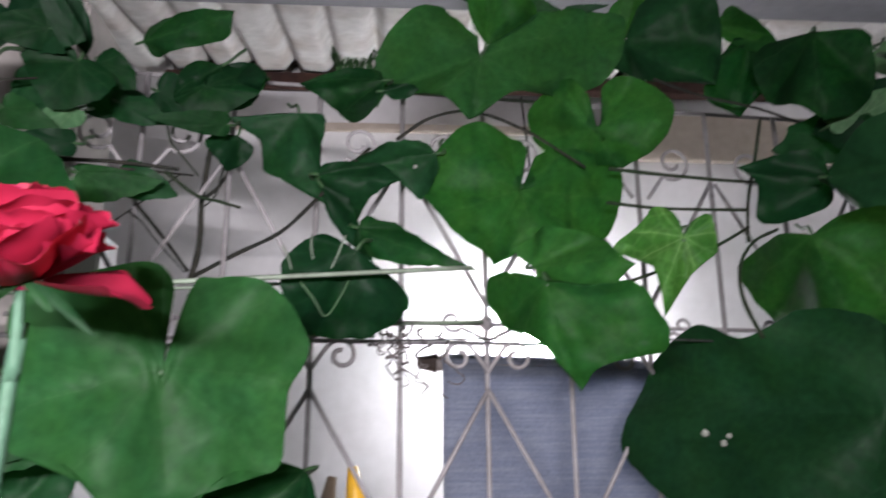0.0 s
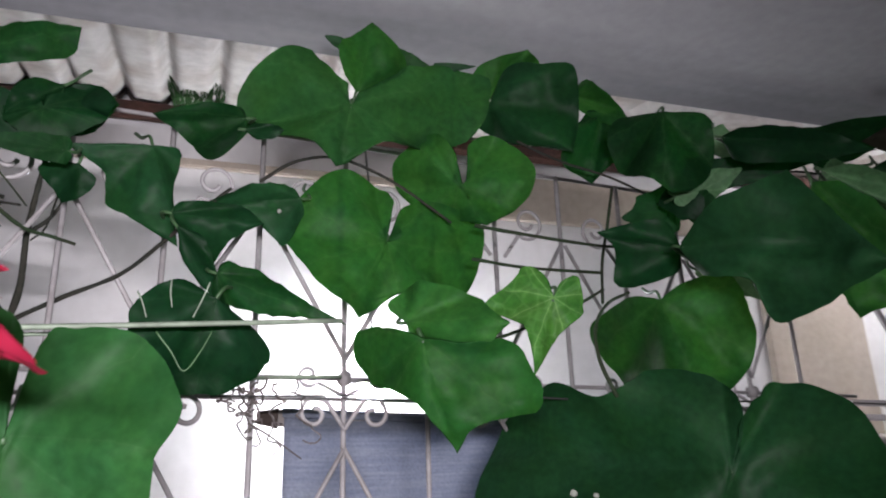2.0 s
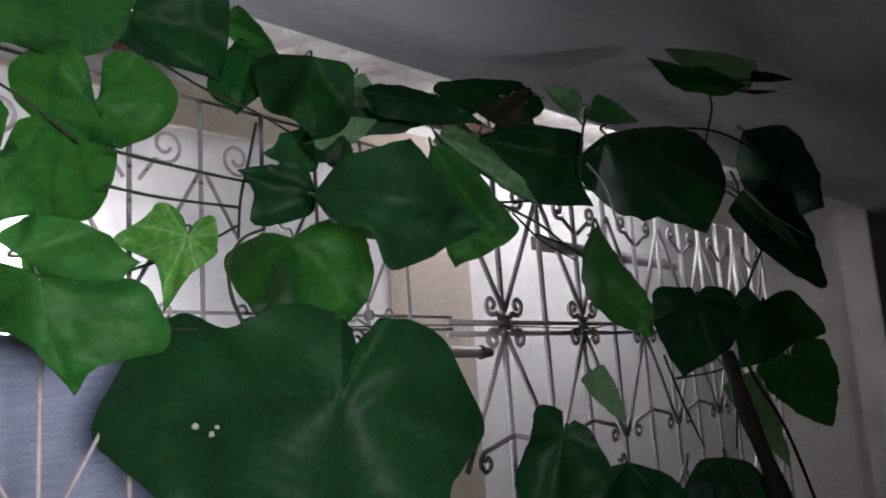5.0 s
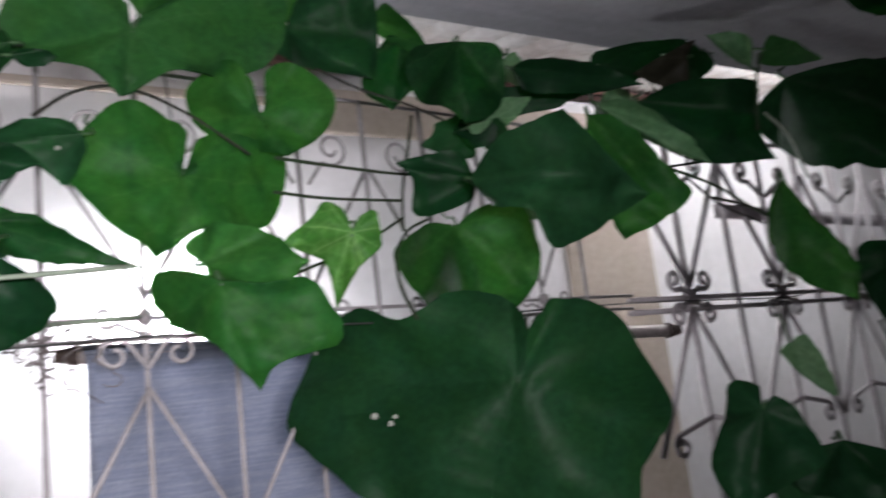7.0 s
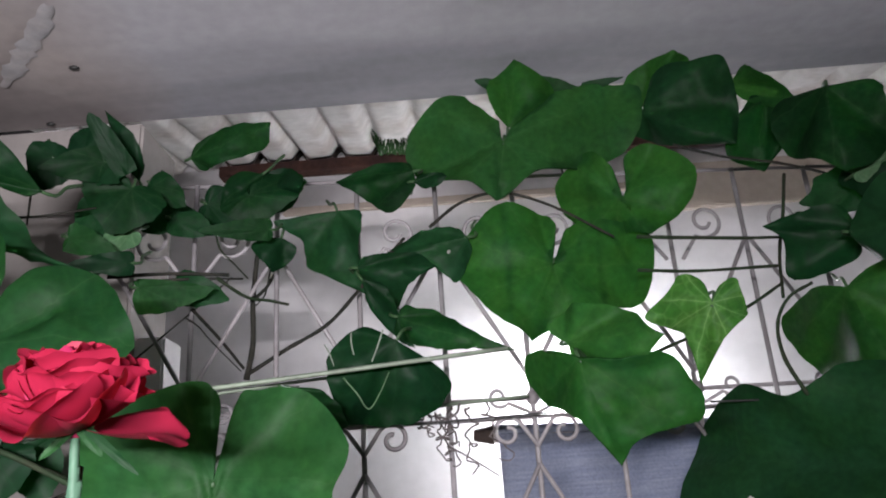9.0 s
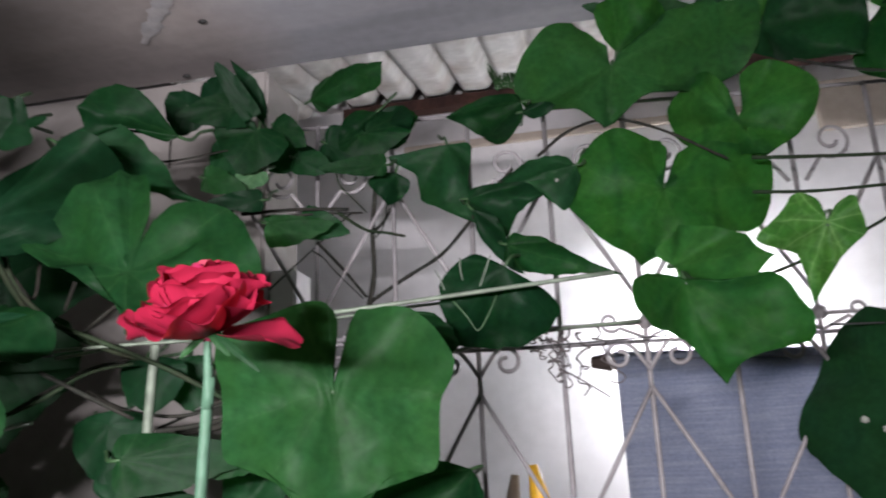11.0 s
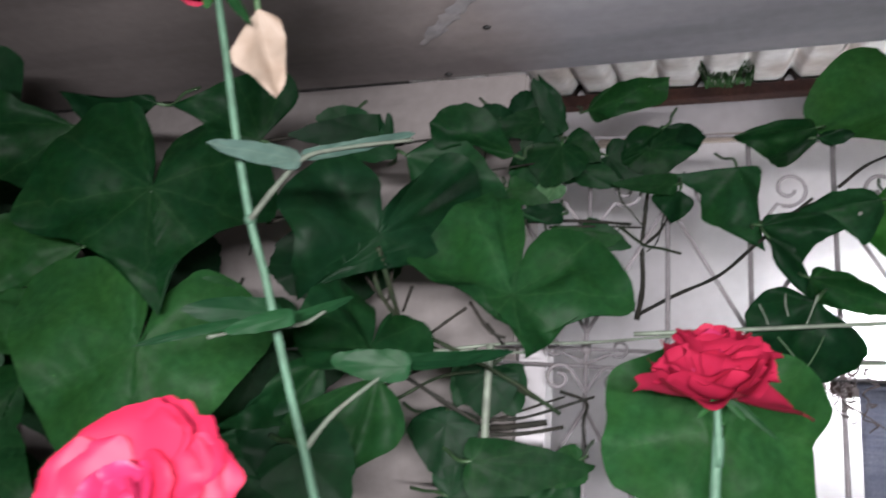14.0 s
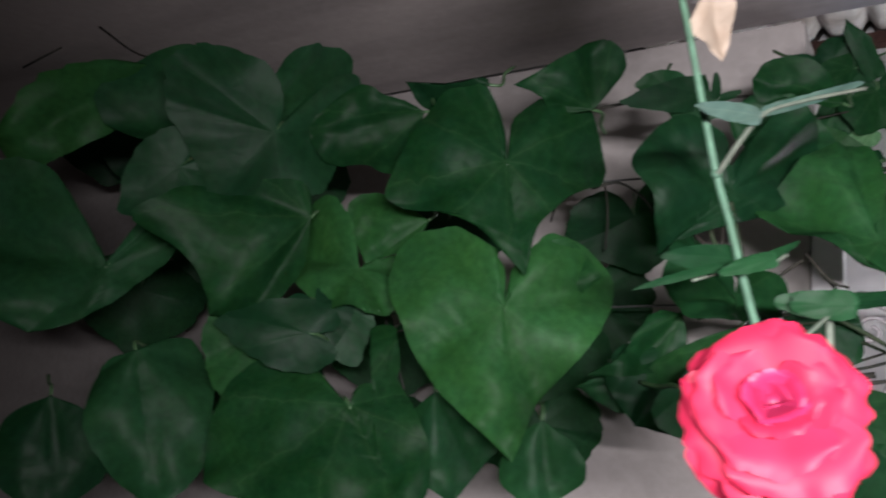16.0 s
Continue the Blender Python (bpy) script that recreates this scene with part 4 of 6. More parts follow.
leaf(vine, (-0.604, 0.860, 1.688), (-0.601, 0.861, 1.591), (0.087, 0.078), "heart", LEAF_SHADED, back=(0.049, 0.049), roll=0, seed=174, toward=(0.32, -0.94, -0.11))
leaf(vine, (-0.541, 0.800, 1.782), (-0.525, 0.801, 1.709), (0.089, 0.085), "heart", LEAF_SHADED, back=(0.046, 0.046), roll=0, seed=175, toward=(0.28, -0.94, -0.22))
leaf(vine, (-1.387, 0.830, 1.949), (-1.393, 0.834, 1.816), (0.134, 0.111), "heart", LEAF_SHADED, back=(0.064, 0.064), roll=0, seed=176, toward=(0.74, -0.62, -0.25))
leaf(vine, (-1.601, 0.860, 2.032), (-1.617, 0.861, 1.897), (0.157, 0.112), "heart", LEAF_SHADED, back=(0.070, 0.070), roll=0, seed=177, toward=(0.78, -0.57, -0.27))
leaf(vine, (-0.665, 0.830, 1.508), (-0.647, 0.835, 1.419), (0.090, 0.081), "heart", LEAF_SHADED, back=(0.047, 0.047), roll=0, seed=179, toward=(0.38, -0.92, 0.06))
leaf(vine, (-0.791, 0.500, 1.633), (-0.759, 0.507, 1.566), (0.044, 0.044), "heart", LEAF_SHADED, back=(0.018, 0.018), roll=0, seed=185, toward=(0.58, -0.81, -0.10))
part("stem", tube([(-0.179, 0.930, 1.732), (-0.172, 0.930, 1.775), (-0.173, 0.930, 1.830), (-0.169, 0.930, 1.881), (-0.167, 0.930, 1.918), (-0.185, 0.930, 1.940)], 0.0036, 0.0026, 7, rough=0.12), STEM_DARK, vine)
part("stem", tube([(-0.178, 0.930, 1.738), (-0.131, 0.920, 1.764), (-0.082, 0.900, 1.786), (-0.046, 0.880, 1.817), (-0.020, 0.850, 1.838), (0.012, 0.830, 1.865)], 0.0026, 0.0018, 7, rough=0.12), STEM_DARK, vine)
part("stem", tube([(-0.238, 0.900, 1.813), (-0.209, 0.920, 1.780), (-0.182, 0.930, 1.745)], 0.0022, 0.0018, 7, rough=0.12), STEM_DARK, vine)
part("stem", tube([(-0.173, 0.930, 1.829), (-0.153, 0.920, 1.845), (-0.136, 0.900, 1.870)], 0.0022, 0.0016, 7, rough=0.12), STEM_DARK, vine)
part("stem", tube([(-0.310, 0.930, 1.762), (-0.243, 0.920, 1.815), (-0.195, 0.910, 1.853)], 0.0012, 0.0009, 7, rough=0.12), STEM_DARK, vine)
part("stem", tube([(-0.315, 0.840, 1.837), (-0.248, 0.850, 1.841), (-0.188, 0.860, 1.840)], 0.0024, 0.002, 7, rough=0.12), STEM_DARK, vine)
part("stem", tube([(-0.202, 0.860, 1.837), (-0.172, 0.880, 1.819), (-0.149, 0.900, 1.819), (-0.126, 0.900, 1.813)], 0.00221, 0.0017, 7, rough=0.12), STEM, vine)
part("stem", tube([(0.042, 0.840, 1.881), (0.081, 0.850, 1.914), (0.131, 0.860, 1.930), (0.187, 0.840, 1.902), (0.250, 0.820, 1.853)], 0.00195, 0.0015, 7, rough=0.12), STEM_DARK, vine)
part("stem", tube([(0.269, 0.800, 1.845), (0.317, 0.790, 1.838), (0.412, 0.770, 1.827), (0.466, 0.750, 1.826)], 0.00221, 0.0017, 7, rough=0.12), STEM, vine)
part("stem", tube([(0.264, 0.800, 1.806), (0.324, 0.790, 1.799), (0.409, 0.770, 1.795)], 0.00187, 0.0017, 7, rough=0.12), STEM, vine)
part("stem", tube([(0.391, 0.740, 1.654), (0.381, 0.750, 1.693), (0.387, 0.760, 1.730), (0.405, 0.760, 1.757), (0.428, 0.750, 1.769)], 0.00221, 0.0017, 7, rough=0.12), STEM, vine)
part("stem", tube([(0.246, 0.760, 1.704), (0.299, 0.760, 1.723), (0.359, 0.760, 1.749), (0.402, 0.760, 1.773)], 0.00187, 0.0017, 7, rough=0.12), STEM, vine)
part("stem", tube([(0.443, 0.780, 1.906), (0.431, 0.780, 1.858), (0.411, 0.770, 1.807), (0.399, 0.760, 1.757)], 0.00204, 0.0017, 7, rough=0.12), STEM, vine)
part("stem", tube([(0.329, 0.800, 1.957), (0.382, 0.790, 1.935), (0.440, 0.780, 1.920), (0.497, 0.780, 1.904)], 0.00165, 0.0015, 7, rough=0.12), STEM_DARK, vine)
part("stem", tube([(0.475, 0.800, 1.957), (0.599, 0.800, 2.000), (0.704, 0.800, 1.971), (0.795, 0.810, 1.993), (0.933, 0.820, 2.004)], 0.0018, 0.0015, 7, rough=0.12), STEM_DARK, vine)
part("stem", tube([(0.610, 0.548, 1.782), (0.625, 0.506, 1.751), (0.637, 0.470, 1.714), (0.648, 0.433, 1.692)], 0.0017, 0.001275, 7, rough=0.12), STEM, vine)
part("stem", tube([(0.593, 0.552, 1.782), (0.629, 0.511, 1.781), (0.654, 0.482, 1.779)], 0.0015, 0.00135, 7, rough=0.12), STEM_DARK, vine)
part("stem", tube([(1.025, 0.355, 1.367), (0.982, 0.374, 1.489), (0.940, 0.400, 1.582), (0.932, 0.388, 1.669), (0.944, 0.357, 1.738)], 0.00225, 0.00165, 7, rough=0.12), STEM_DARK, vine)
part("stem", tube([(0.748, 0.428, 1.865), (0.783, 0.387, 1.868), (0.815, 0.353, 1.859), (0.856, 0.313, 1.825)], 0.0015, 0.001125, 7, rough=0.12), STEM_DARK, vine)
part("stem", tube([(0.850, 0.392, 1.849), (0.852, 0.375, 1.904), (0.853, 0.366, 1.938), (0.919, 0.290, 1.937)], 0.00153, 0.00119, 7, rough=0.12), STEM, vine)
part("stem", tube([(0.650, 0.465, 1.801), (0.648, 0.454, 1.856), (0.651, 0.445, 1.877)], 0.00153, 0.00119, 7, rough=0.12), STEM, vine)
part("stem", tube([(-0.447, 0.680, 1.878), (-0.402, 0.700, 1.892), (-0.337, 0.720, 1.888)], 0.00165, 0.0015, 7, rough=0.12), STEM_DARK, vine)
part("stem", tube([(-0.580, 0.560, 1.832), (-0.522, 0.570, 1.845), (-0.473, 0.580, 1.853)], 0.00195, 0.0015, 7, rough=0.12), STEM_DARK, vine)
part("stem", tube([(-0.287, 0.840, 1.830), (-0.229, 0.860, 1.837), (-0.176, 0.880, 1.841)], 0.0015, 0.00135, 7, rough=0.12), STEM_DARK, vine)
part("stem", tube([(-0.426, 0.580, 1.737), (-0.416, 0.600, 1.697), (-0.385, 0.640, 1.663), (-0.335, 0.680, 1.641), (-0.263, 0.700, 1.609)], 0.00238, 0.0017, 7, rough=0.12), STEM, vine)
part("stem", tube([(-0.470, 0.660, 1.595), (-0.396, 0.670, 1.636), (-0.357, 0.680, 1.647)], 0.00165, 0.0015, 7, rough=0.12), STEM_DARK, vine)
part("stem", tube([(-0.384, 0.660, 1.618), (-0.355, 0.680, 1.600), (-0.303, 0.700, 1.595), (-0.223, 0.700, 1.622)], 0.0018, 0.0015, 7, rough=0.12), STEM_DARK, vine)
part("stem", tube([(-0.637, 0.750, 1.768), (-0.618, 0.720, 1.796), (-0.604, 0.700, 1.825)], 0.00135, 0.00105, 7, rough=0.12), STEM_DARK, vine)
part("stem", tube([(-0.565, 0.750, 1.730), (-0.559, 0.730, 1.781), (-0.561, 0.700, 1.822)], 0.00135, 0.00105, 7, rough=0.12), STEM_DARK, vine)
part("stem", tube([(-0.259, 0.740, 1.627), (-0.233, 0.760, 1.618), (-0.236, 0.760, 1.595), (-0.230, 0.760, 1.561)], 0.00195, 0.0015, 7, rough=0.12), STEM_DARK, vine)
part("stem", tube([(-0.346, 0.720, 1.584), (-0.286, 0.730, 1.609), (-0.254, 0.740, 1.622)], 0.0015, 0.0012, 7, rough=0.12), STEM_DARK, vine)
part("stem", tube([(-0.798, 0.550, 1.597), (-0.756, 0.550, 1.604), (-0.717, 0.550, 1.628)], 0.0015, 0.0012, 7, rough=0.12), STEM_DARK, vine)
part("stem", tube([(-1.371, 0.500, 1.971), (-1.292, 0.500, 1.991)], 0.00165, 0.00135, 7, rough=0.12), STEM_DARK, vine)
part("stem", tube([(-1.217, 0.500, 2.010), (-1.130, 0.500, 1.957), (-1.058, 0.500, 1.944)], 0.00165, 0.00135, 7, rough=0.12), STEM_DARK, vine)
part("leaf_stalk", tube([(-0.069, 0.707, 1.720), (-0.065, 0.707, 1.712), (-0.061, 0.707, 1.700)], 0.0008, 0.0006, 7, rough=0.12), STICK, vine)
part("leaf_stalk", tube([(-0.045, 0.707, 1.731), (-0.045, 0.707, 1.720), (-0.043, 0.707, 1.709)], 0.0008, 0.0006, 7, rough=0.12), STICK, vine)
part("leaf_stalk", tube([(-0.016, 0.707, 1.731), (-0.021, 0.707, 1.717), (-0.027, 0.707, 1.702)], 0.0008, 0.0006, 7, rough=0.12), STICK, vine)
part("leaf_stalk", tube([(-0.053, 0.707, 1.689), (-0.041, 0.707, 1.674), (-0.031, 0.707, 1.660), (-0.020, 0.707, 1.675), (-0.012, 0.707, 1.692)], 0.0008, 0.0006, 7, rough=0.12), STALK, vine)
part("stem", tube([(-0.398, 0.520, 1.727), (-0.395, 0.540, 1.707), (-0.392, 0.570, 1.681), (-0.395, 0.600, 1.674), (-0.349, 0.620, 1.654), (-0.298, 0.640, 1.630), (-0.253, 0.660, 1.603)], 0.00255, 0.00204, 7, rough=0.12), STEM, vine)
part("stem", tube([(-0.439, 0.600, 1.588), (-0.401, 0.610, 1.604), (-0.362, 0.620, 1.628), (-0.326, 0.630, 1.636)], 0.0017, 0.00136, 7, rough=0.12), STEM, vine)
part("stem", tube([(-0.398, 0.610, 1.630), (-0.360, 0.620, 1.609), (-0.323, 0.630, 1.589)], 0.0021, 0.00165, 7, rough=0.12), STEM_DARK, vine)
part("stem", tube([(-0.405, 0.660, 1.720), (-0.413, 0.660, 1.693)], 0.0018, 0.0015, 7, rough=0.12), STEM_DARK, vine)
part("stem", tube([(-0.327, 0.660, 1.685), (-0.311, 0.670, 1.666)], 0.00165, 0.0015, 7, rough=0.12), STEM_DARK, vine)
part("stem", tube([(-0.571, 0.620, 1.716), (-0.583, 0.620, 1.684)], 0.00165, 0.0015, 7, rough=0.12), STEM_DARK, vine)
part("stem", tube([(-0.318, 0.660, 1.579), (-0.285, 0.670, 1.583), (-0.251, 0.680, 1.591)], 0.00225, 0.0018, 7, rough=0.12), STEM_DARK, vine)
part("stem", tube([(-0.442, 0.620, 1.721), (-0.418, 0.620, 1.697), (-0.415, 0.620, 1.734)], 0.00165, 0.00135, 7, rough=0.12), STEM_DARK, vine)
part("stem", tube([(-0.341, 0.640, 1.702), (-0.321, 0.640, 1.676), (-0.305, 0.640, 1.669)], 0.0018, 0.0015, 7, rough=0.12), STEM_DARK, vine)
part("stem", tube([(-0.383, 0.640, 1.666), (-0.359, 0.640, 1.685), (-0.344, 0.640, 1.696)], 0.00165, 0.0015, 7, rough=0.12), STEM_DARK, vine)
part("stem", tube([(-0.794, 0.620, 1.627), (-0.772, 0.620, 1.571), (-0.762, 0.620, 1.546)], 0.0015, 0.0012, 7, rough=0.12), STEM_DARK, vine)
part("stem", tube([(-0.857, 0.620, 1.626), (-0.815, 0.620, 1.607), (-0.762, 0.620, 1.615)], 0.0015, 0.0012, 7, rough=0.12), STEM_DARK, vine)
part("stem", tube([(-0.543, 0.600, 1.768), (-0.513, 0.600, 1.772), (-0.483, 0.600, 1.747), (-0.470, 0.600, 1.707)], 0.0015, 0.0012, 7, rough=0.12), STEM_DARK, vine)
part("stem", tube([(0.769, 0.365, 1.596), (0.778, 0.356, 1.533), (0.789, 0.343, 1.473), (0.802, 0.330, 1.408)], 0.008, 0.011, 9, rough=0.15), STEM_DARK, vine, "thick dark woody stem")

blade(vine, (0.136, 0.829, 1.983), (0.121, 0.824, 1.911), [(-0.008, 0.007), (-0.034, 0.012), (-0.073, 0.058), (-0.056, 0.100), (0.004, 0.120), (0.055, 0.045)], [(-0.010, 0.007), (-0.035, 0.008), (-0.076, 0.044), (-0.107, 0.099), (-0.103, 0.158), (-0.030, 0.155), (0.016, 0.076)], LEAF, fold=(28, 14), seed=301, toward=(-0.07, -0.99, 0.09))
blade(vine, (0.145, 0.841, 2.007), (0.158, 0.821, 2.092), [(0.021, 0.042), (0.060, 0.051)], [(0.020, 0.018), (0.056, 0.030)], LEAF_LIT, fold=(18, 18), seed=302, toward=(-0.14, -0.97, -0.21))
blade(vine, (0.423, 0.818, 2.046), (0.471, 0.766, 1.991), [(0.020, 0.011), (0.060, 0.014)], [(0.004, 0.026), (0.041, 0.022)], LEAF_LIT, fold=(18, 10), seed=303, toward=(-0.82, -0.54, -0.20))
blade(vine, (0.453, 0.797, 2.014), (0.435, 0.801, 1.927), [(0.003, 0.022), (0.073, 0.043)], [(0.006, 0.021), (0.051, 0.029)], LEAF, fold=(4, 18), seed=304, toward=(-0.43, -0.90, 0.05))
blade(vine, (0.319, 0.847, 2.035), (0.350, 0.796, 2.084), [(0.021, 0.019), (0.071, 0.025)], [(0.002, 0.029), (0.034, 0.031)], LEAF_LIT, fold=(26, 26), seed=305, toward=(-0.37, -0.75, -0.54))
blade(vine, (0.313, 0.832, 2.021), (0.395, 0.785, 1.949), [(-0.004, 0.031), (0.043, 0.029)], [(-0.007, 0.050), (0.031, 0.075), (0.071, 0.085)], LEAF_SHADED, fold=(30, 12), seed=306, toward=(-0.65, -0.71, -0.28))
# leaves before the lamp, its backlight carried by the brightened green
blade(vine, (0.267, 0.833, 1.905), (0.295, 0.820, 1.853), [(-0.009, 0.003), (-0.021, -0.011), (-0.041, -0.019), (-0.074, -0.008), (-0.073, 0.052), (-0.014, 0.057)], [(0.000, 0.014), (-0.015, 0.026), (-0.037, 0.039), (-0.030, 0.072), (0.018, 0.089), (0.055, 0.061)], LEAF_LIT, fold=(22, 10), seed=307, toward=(-0.52, -0.85, -0.06))
blade(vine, (0.180, 0.836, 1.828), (0.144, 0.825, 1.738), [(-0.005, 0.011), (-0.036, 0.006), (-0.062, 0.022), (-0.065, 0.054), (-0.049, 0.090), (0.020, 0.109), (0.057, 0.083), (0.082, 0.040)], [(-0.013, 0.012), (-0.041, 0.001), (-0.067, 0.016), (-0.080, 0.096), (-0.039, 0.116), (-0.002, 0.108), (0.042, 0.038)], LEAF_LIT, fold=(8, 20), seed=308, toward=(-0.06, -0.99, 0.14))
blade(vine, (0.159, 0.691, 1.692), (0.176, 0.664, 1.596), [(-0.030, 0.028), (-0.043, 0.050), (-0.010, 0.054), (0.050, 0.020)], [(0.013, 0.036), (0.020, 0.068), (0.062, 0.084), (0.085, 0.073), (0.082, 0.024)], LEAF_LIT, fold=(54, 6), seed=309, toward=(-0.34, -0.92, 0.20))
blade(vine, (0.159, 0.727, 1.714), (0.230, 0.662, 1.704), [(0.011, 0.025), (0.061, 0.030)], [(-0.018, 0.015), (0.006, 0.036), (0.052, 0.027)], LEAF_LIT, fold=(24, 10), seed=310, toward=(-0.68, -0.71, -0.18))
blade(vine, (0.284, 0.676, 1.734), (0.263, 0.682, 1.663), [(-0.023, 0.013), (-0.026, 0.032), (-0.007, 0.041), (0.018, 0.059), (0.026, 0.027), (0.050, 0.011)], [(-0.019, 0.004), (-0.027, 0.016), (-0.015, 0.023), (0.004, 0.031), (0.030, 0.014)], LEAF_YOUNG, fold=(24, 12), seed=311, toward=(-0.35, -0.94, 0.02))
blade(vine, (0.443, 0.719, 1.754), (0.465, 0.693, 1.639), [(-0.023, 0.034), (-0.021, 0.084), (0.018, 0.084), (0.070, 0.061)], [(-0.010, 0.027), (-0.006, 0.069), (0.030, 0.078), (0.077, 0.068), (0.103, 0.040)], LEAF_LIT, fold=(46, 8), seed=312, toward=(-0.68, -0.73, 0.03))
# darkened green here stands in for the weaker torchlight on the right
blade(vine, (0.453, 0.661, 1.580), (0.405, 0.693, 1.427), [(-0.011, -0.001), (-0.040, -0.001), (-0.067, 0.011), (-0.082, 0.043), (-0.073, 0.095), (-0.033, 0.136), (-0.036, 0.193), (0.007, 0.244), (0.069, 0.255), (0.123, 0.246), (0.137, 0.206), (0.166, 0.116)], [(-0.016, 0.003), (-0.046, -0.002), (-0.092, 0.019), (-0.090, 0.073), (-0.052, 0.113), (-0.001, 0.167), (0.055, 0.145), (0.108, 0.132)], LEAF_SHADED, fold=(24, 10), seed=313, toward=(-0.66, -0.75, 0.05))
blade(vine, (0.402, 0.635, 1.782), (0.454, 0.470, 1.725), [(0.021, 0.024), (0.072, 0.025), (0.090, 0.060), (0.149, 0.025)], [(0.025, 0.032), (0.060, 0.054), (0.098, 0.068), (0.133, 0.036)], LEAF_SHADED, fold=(46, 0), seed=314, toward=(-0.96, -0.27, -0.09))
blade(vine, (0.523, 0.576, 1.843), (0.522, 0.553, 1.705), [(0.036, 0.012), (0.100, 0.011)], [(0.019, 0.035), (0.073, 0.057), (0.113, 0.076), (0.131, 0.035)], LEAF_LIT, fold=(8, 8), seed=315, toward=(-0.80, -0.59, 0.11))
blade(vine, (0.465, 0.658, 1.780), (0.516, 0.610, 1.736), [(0.027, 0.003), (0.058, 0.004)], [(0.019, 0.012), (0.057, 0.023)], LEAF_PALE, fold=(18, 10), seed=316, toward=(-0.75, -0.63, -0.20))
blade(vine, (-0.003, 0.767, 1.734), (-0.059, 0.785, 1.657), [(0.007, 0.036), (0.042, 0.049), (0.063, 0.041), (0.082, 0.020)], [(-0.000, 0.053), (0.014, 0.074), (0.056, 0.061), (0.083, 0.031)], LEAF_SHADED, fold=(8, 16), seed=317, toward=(-0.01, -0.98, -0.21))
blade(vine, (0.000, 0.803, 1.767), (0.114, 0.765, 1.718), [(0.007, 0.021), (0.047, 0.021), (0.089, 0.011)], [(0.001, 0.013), (0.036, 0.016), (0.084, 0.006)], LEAF, fold=(14, 20), seed=318, toward=(-0.36, -0.92, -0.12))
blade(vine, (0.084, 0.834, 1.865), (-0.012, 0.830, 1.846), [(0.012, 0.014), (0.051, 0.017)], [(-0.002, 0.020), (0.024, 0.048), (0.051, 0.018)], LEAF_SHADED, fold=(10, 4), seed=319, toward=(0.10, -0.95, -0.31))
blade(vine, (-0.042, 0.838, 1.834), (0.040, 0.811, 1.824), [(0.007, 0.022), (0.034, 0.047), (0.059, 0.018)], [(0.007, 0.013), (0.060, 0.016)], LEAF_SHADED, fold=(32, 32), seed=320, toward=(-0.33, -0.90, -0.29))
blade(vine, (-0.037, 0.822, 1.816), (0.016, 0.812, 1.736), [(0.030, 0.012), (0.079, 0.009)], [(0.020, 0.016), (0.060, 0.008)], LEAF_SHADED, fold=(18, 32), seed=321, toward=(-0.19, -0.98, 0.00))
blade(vine, (-0.065, 0.856, 1.912), (-0.032, 0.866, 1.812), [(-0.010, 0.048), (-0.014, 0.074), (0.019, 0.050), (0.050, 0.053)], [(0.009, 0.027), (0.048, 0.009)], LEAF_SHADED, fold=(14, 30), seed=322, toward=(-0.04, -0.99, -0.11))
blade(vine, (-0.130, 0.863, 1.884), (-0.141, 0.867, 1.843), [(0.007, 0.021), (0.020, 0.030)], [(0.007, 0.020), (0.026, 0.016)], LEAF_SHADED, fold=(4, 18), seed=323, toward=(0.19, -0.97, -0.17))
blade(vine, (0.028, 0.869, 1.966), (-0.066, 0.863, 1.952), [(0.005, 0.011), (0.046, 0.015)], [(-0.000, 0.021), (0.032, 0.048), (0.070, 0.018)], LEAF, fold=(8, 36), seed=324, toward=(0.11, -0.91, -0.41))
blade(vine, (0.028, 0.873, 1.954), (0.068, 0.858, 1.953), [(0.012, 0.010), (0.031, 0.009)], [(0.012, 0.007), (0.033, 0.006)], LEAF_SHADED, fold=(10, 4), seed=325, toward=(-0.32, -0.84, -0.43))
blade(vine, (-0.154, 0.874, 1.949), (-0.099, 0.847, 1.949), [(-0.010, 0.020), (0.010, 0.031), (0.039, 0.018)], [(0.008, 0.020), (0.039, 0.017)], LEAF_SHADED, fold=(32, 32), seed=326, toward=(-0.39, -0.79, -0.48))
blade(vine, (-0.151, 0.858, 1.964), (-0.201, 0.866, 1.926), [(0.019, 0.019), (0.044, 0.018)], [(0.024, 0.024), (0.051, 0.021)], LEAF, fold=(26, 32), seed=327, toward=(0.16, -0.90, -0.41))
blade(vine, (-0.247, 0.897, 2.007), (-0.144, 0.855, 2.031), [(0.005, 0.020), (0.036, 0.020), (0.097, 0.025)], [(0.018, 0.014), (0.066, 0.016)], LEAF, fold=(8, 34), seed=328, toward=(-0.18, -0.79, -0.59))
blade(vine, (-0.271, 0.789, 1.927), (-0.298, 0.748, 1.991), [(0.014, 0.012), (0.048, 0.015)], [(0.021, 0.006), (0.052, 0.004)], LEAF_SHADED, fold=(4, 10), seed=329, toward=(0.30, -0.86, -0.42))
blade(vine, (-0.397, 0.522, 1.738), (-0.448, 0.487, 1.676), [(-0.002, 0.008), (-0.012, 0.014), (-0.028, 0.038), (-0.028, 0.070), (-0.002, 0.083), (0.047, 0.078), (0.061, 0.043), (0.080, 0.022)], [(-0.008, -0.003), (-0.011, -0.014), (-0.039, -0.020), (-0.068, -0.020), (-0.103, -0.019), (-0.112, 0.035), (-0.062, 0.044), (-0.009, 0.035), (0.044, 0.001)], LEAF_SHADED, fold=(8, 20), seed=330, toward=(0.56, -0.83, -0.01))
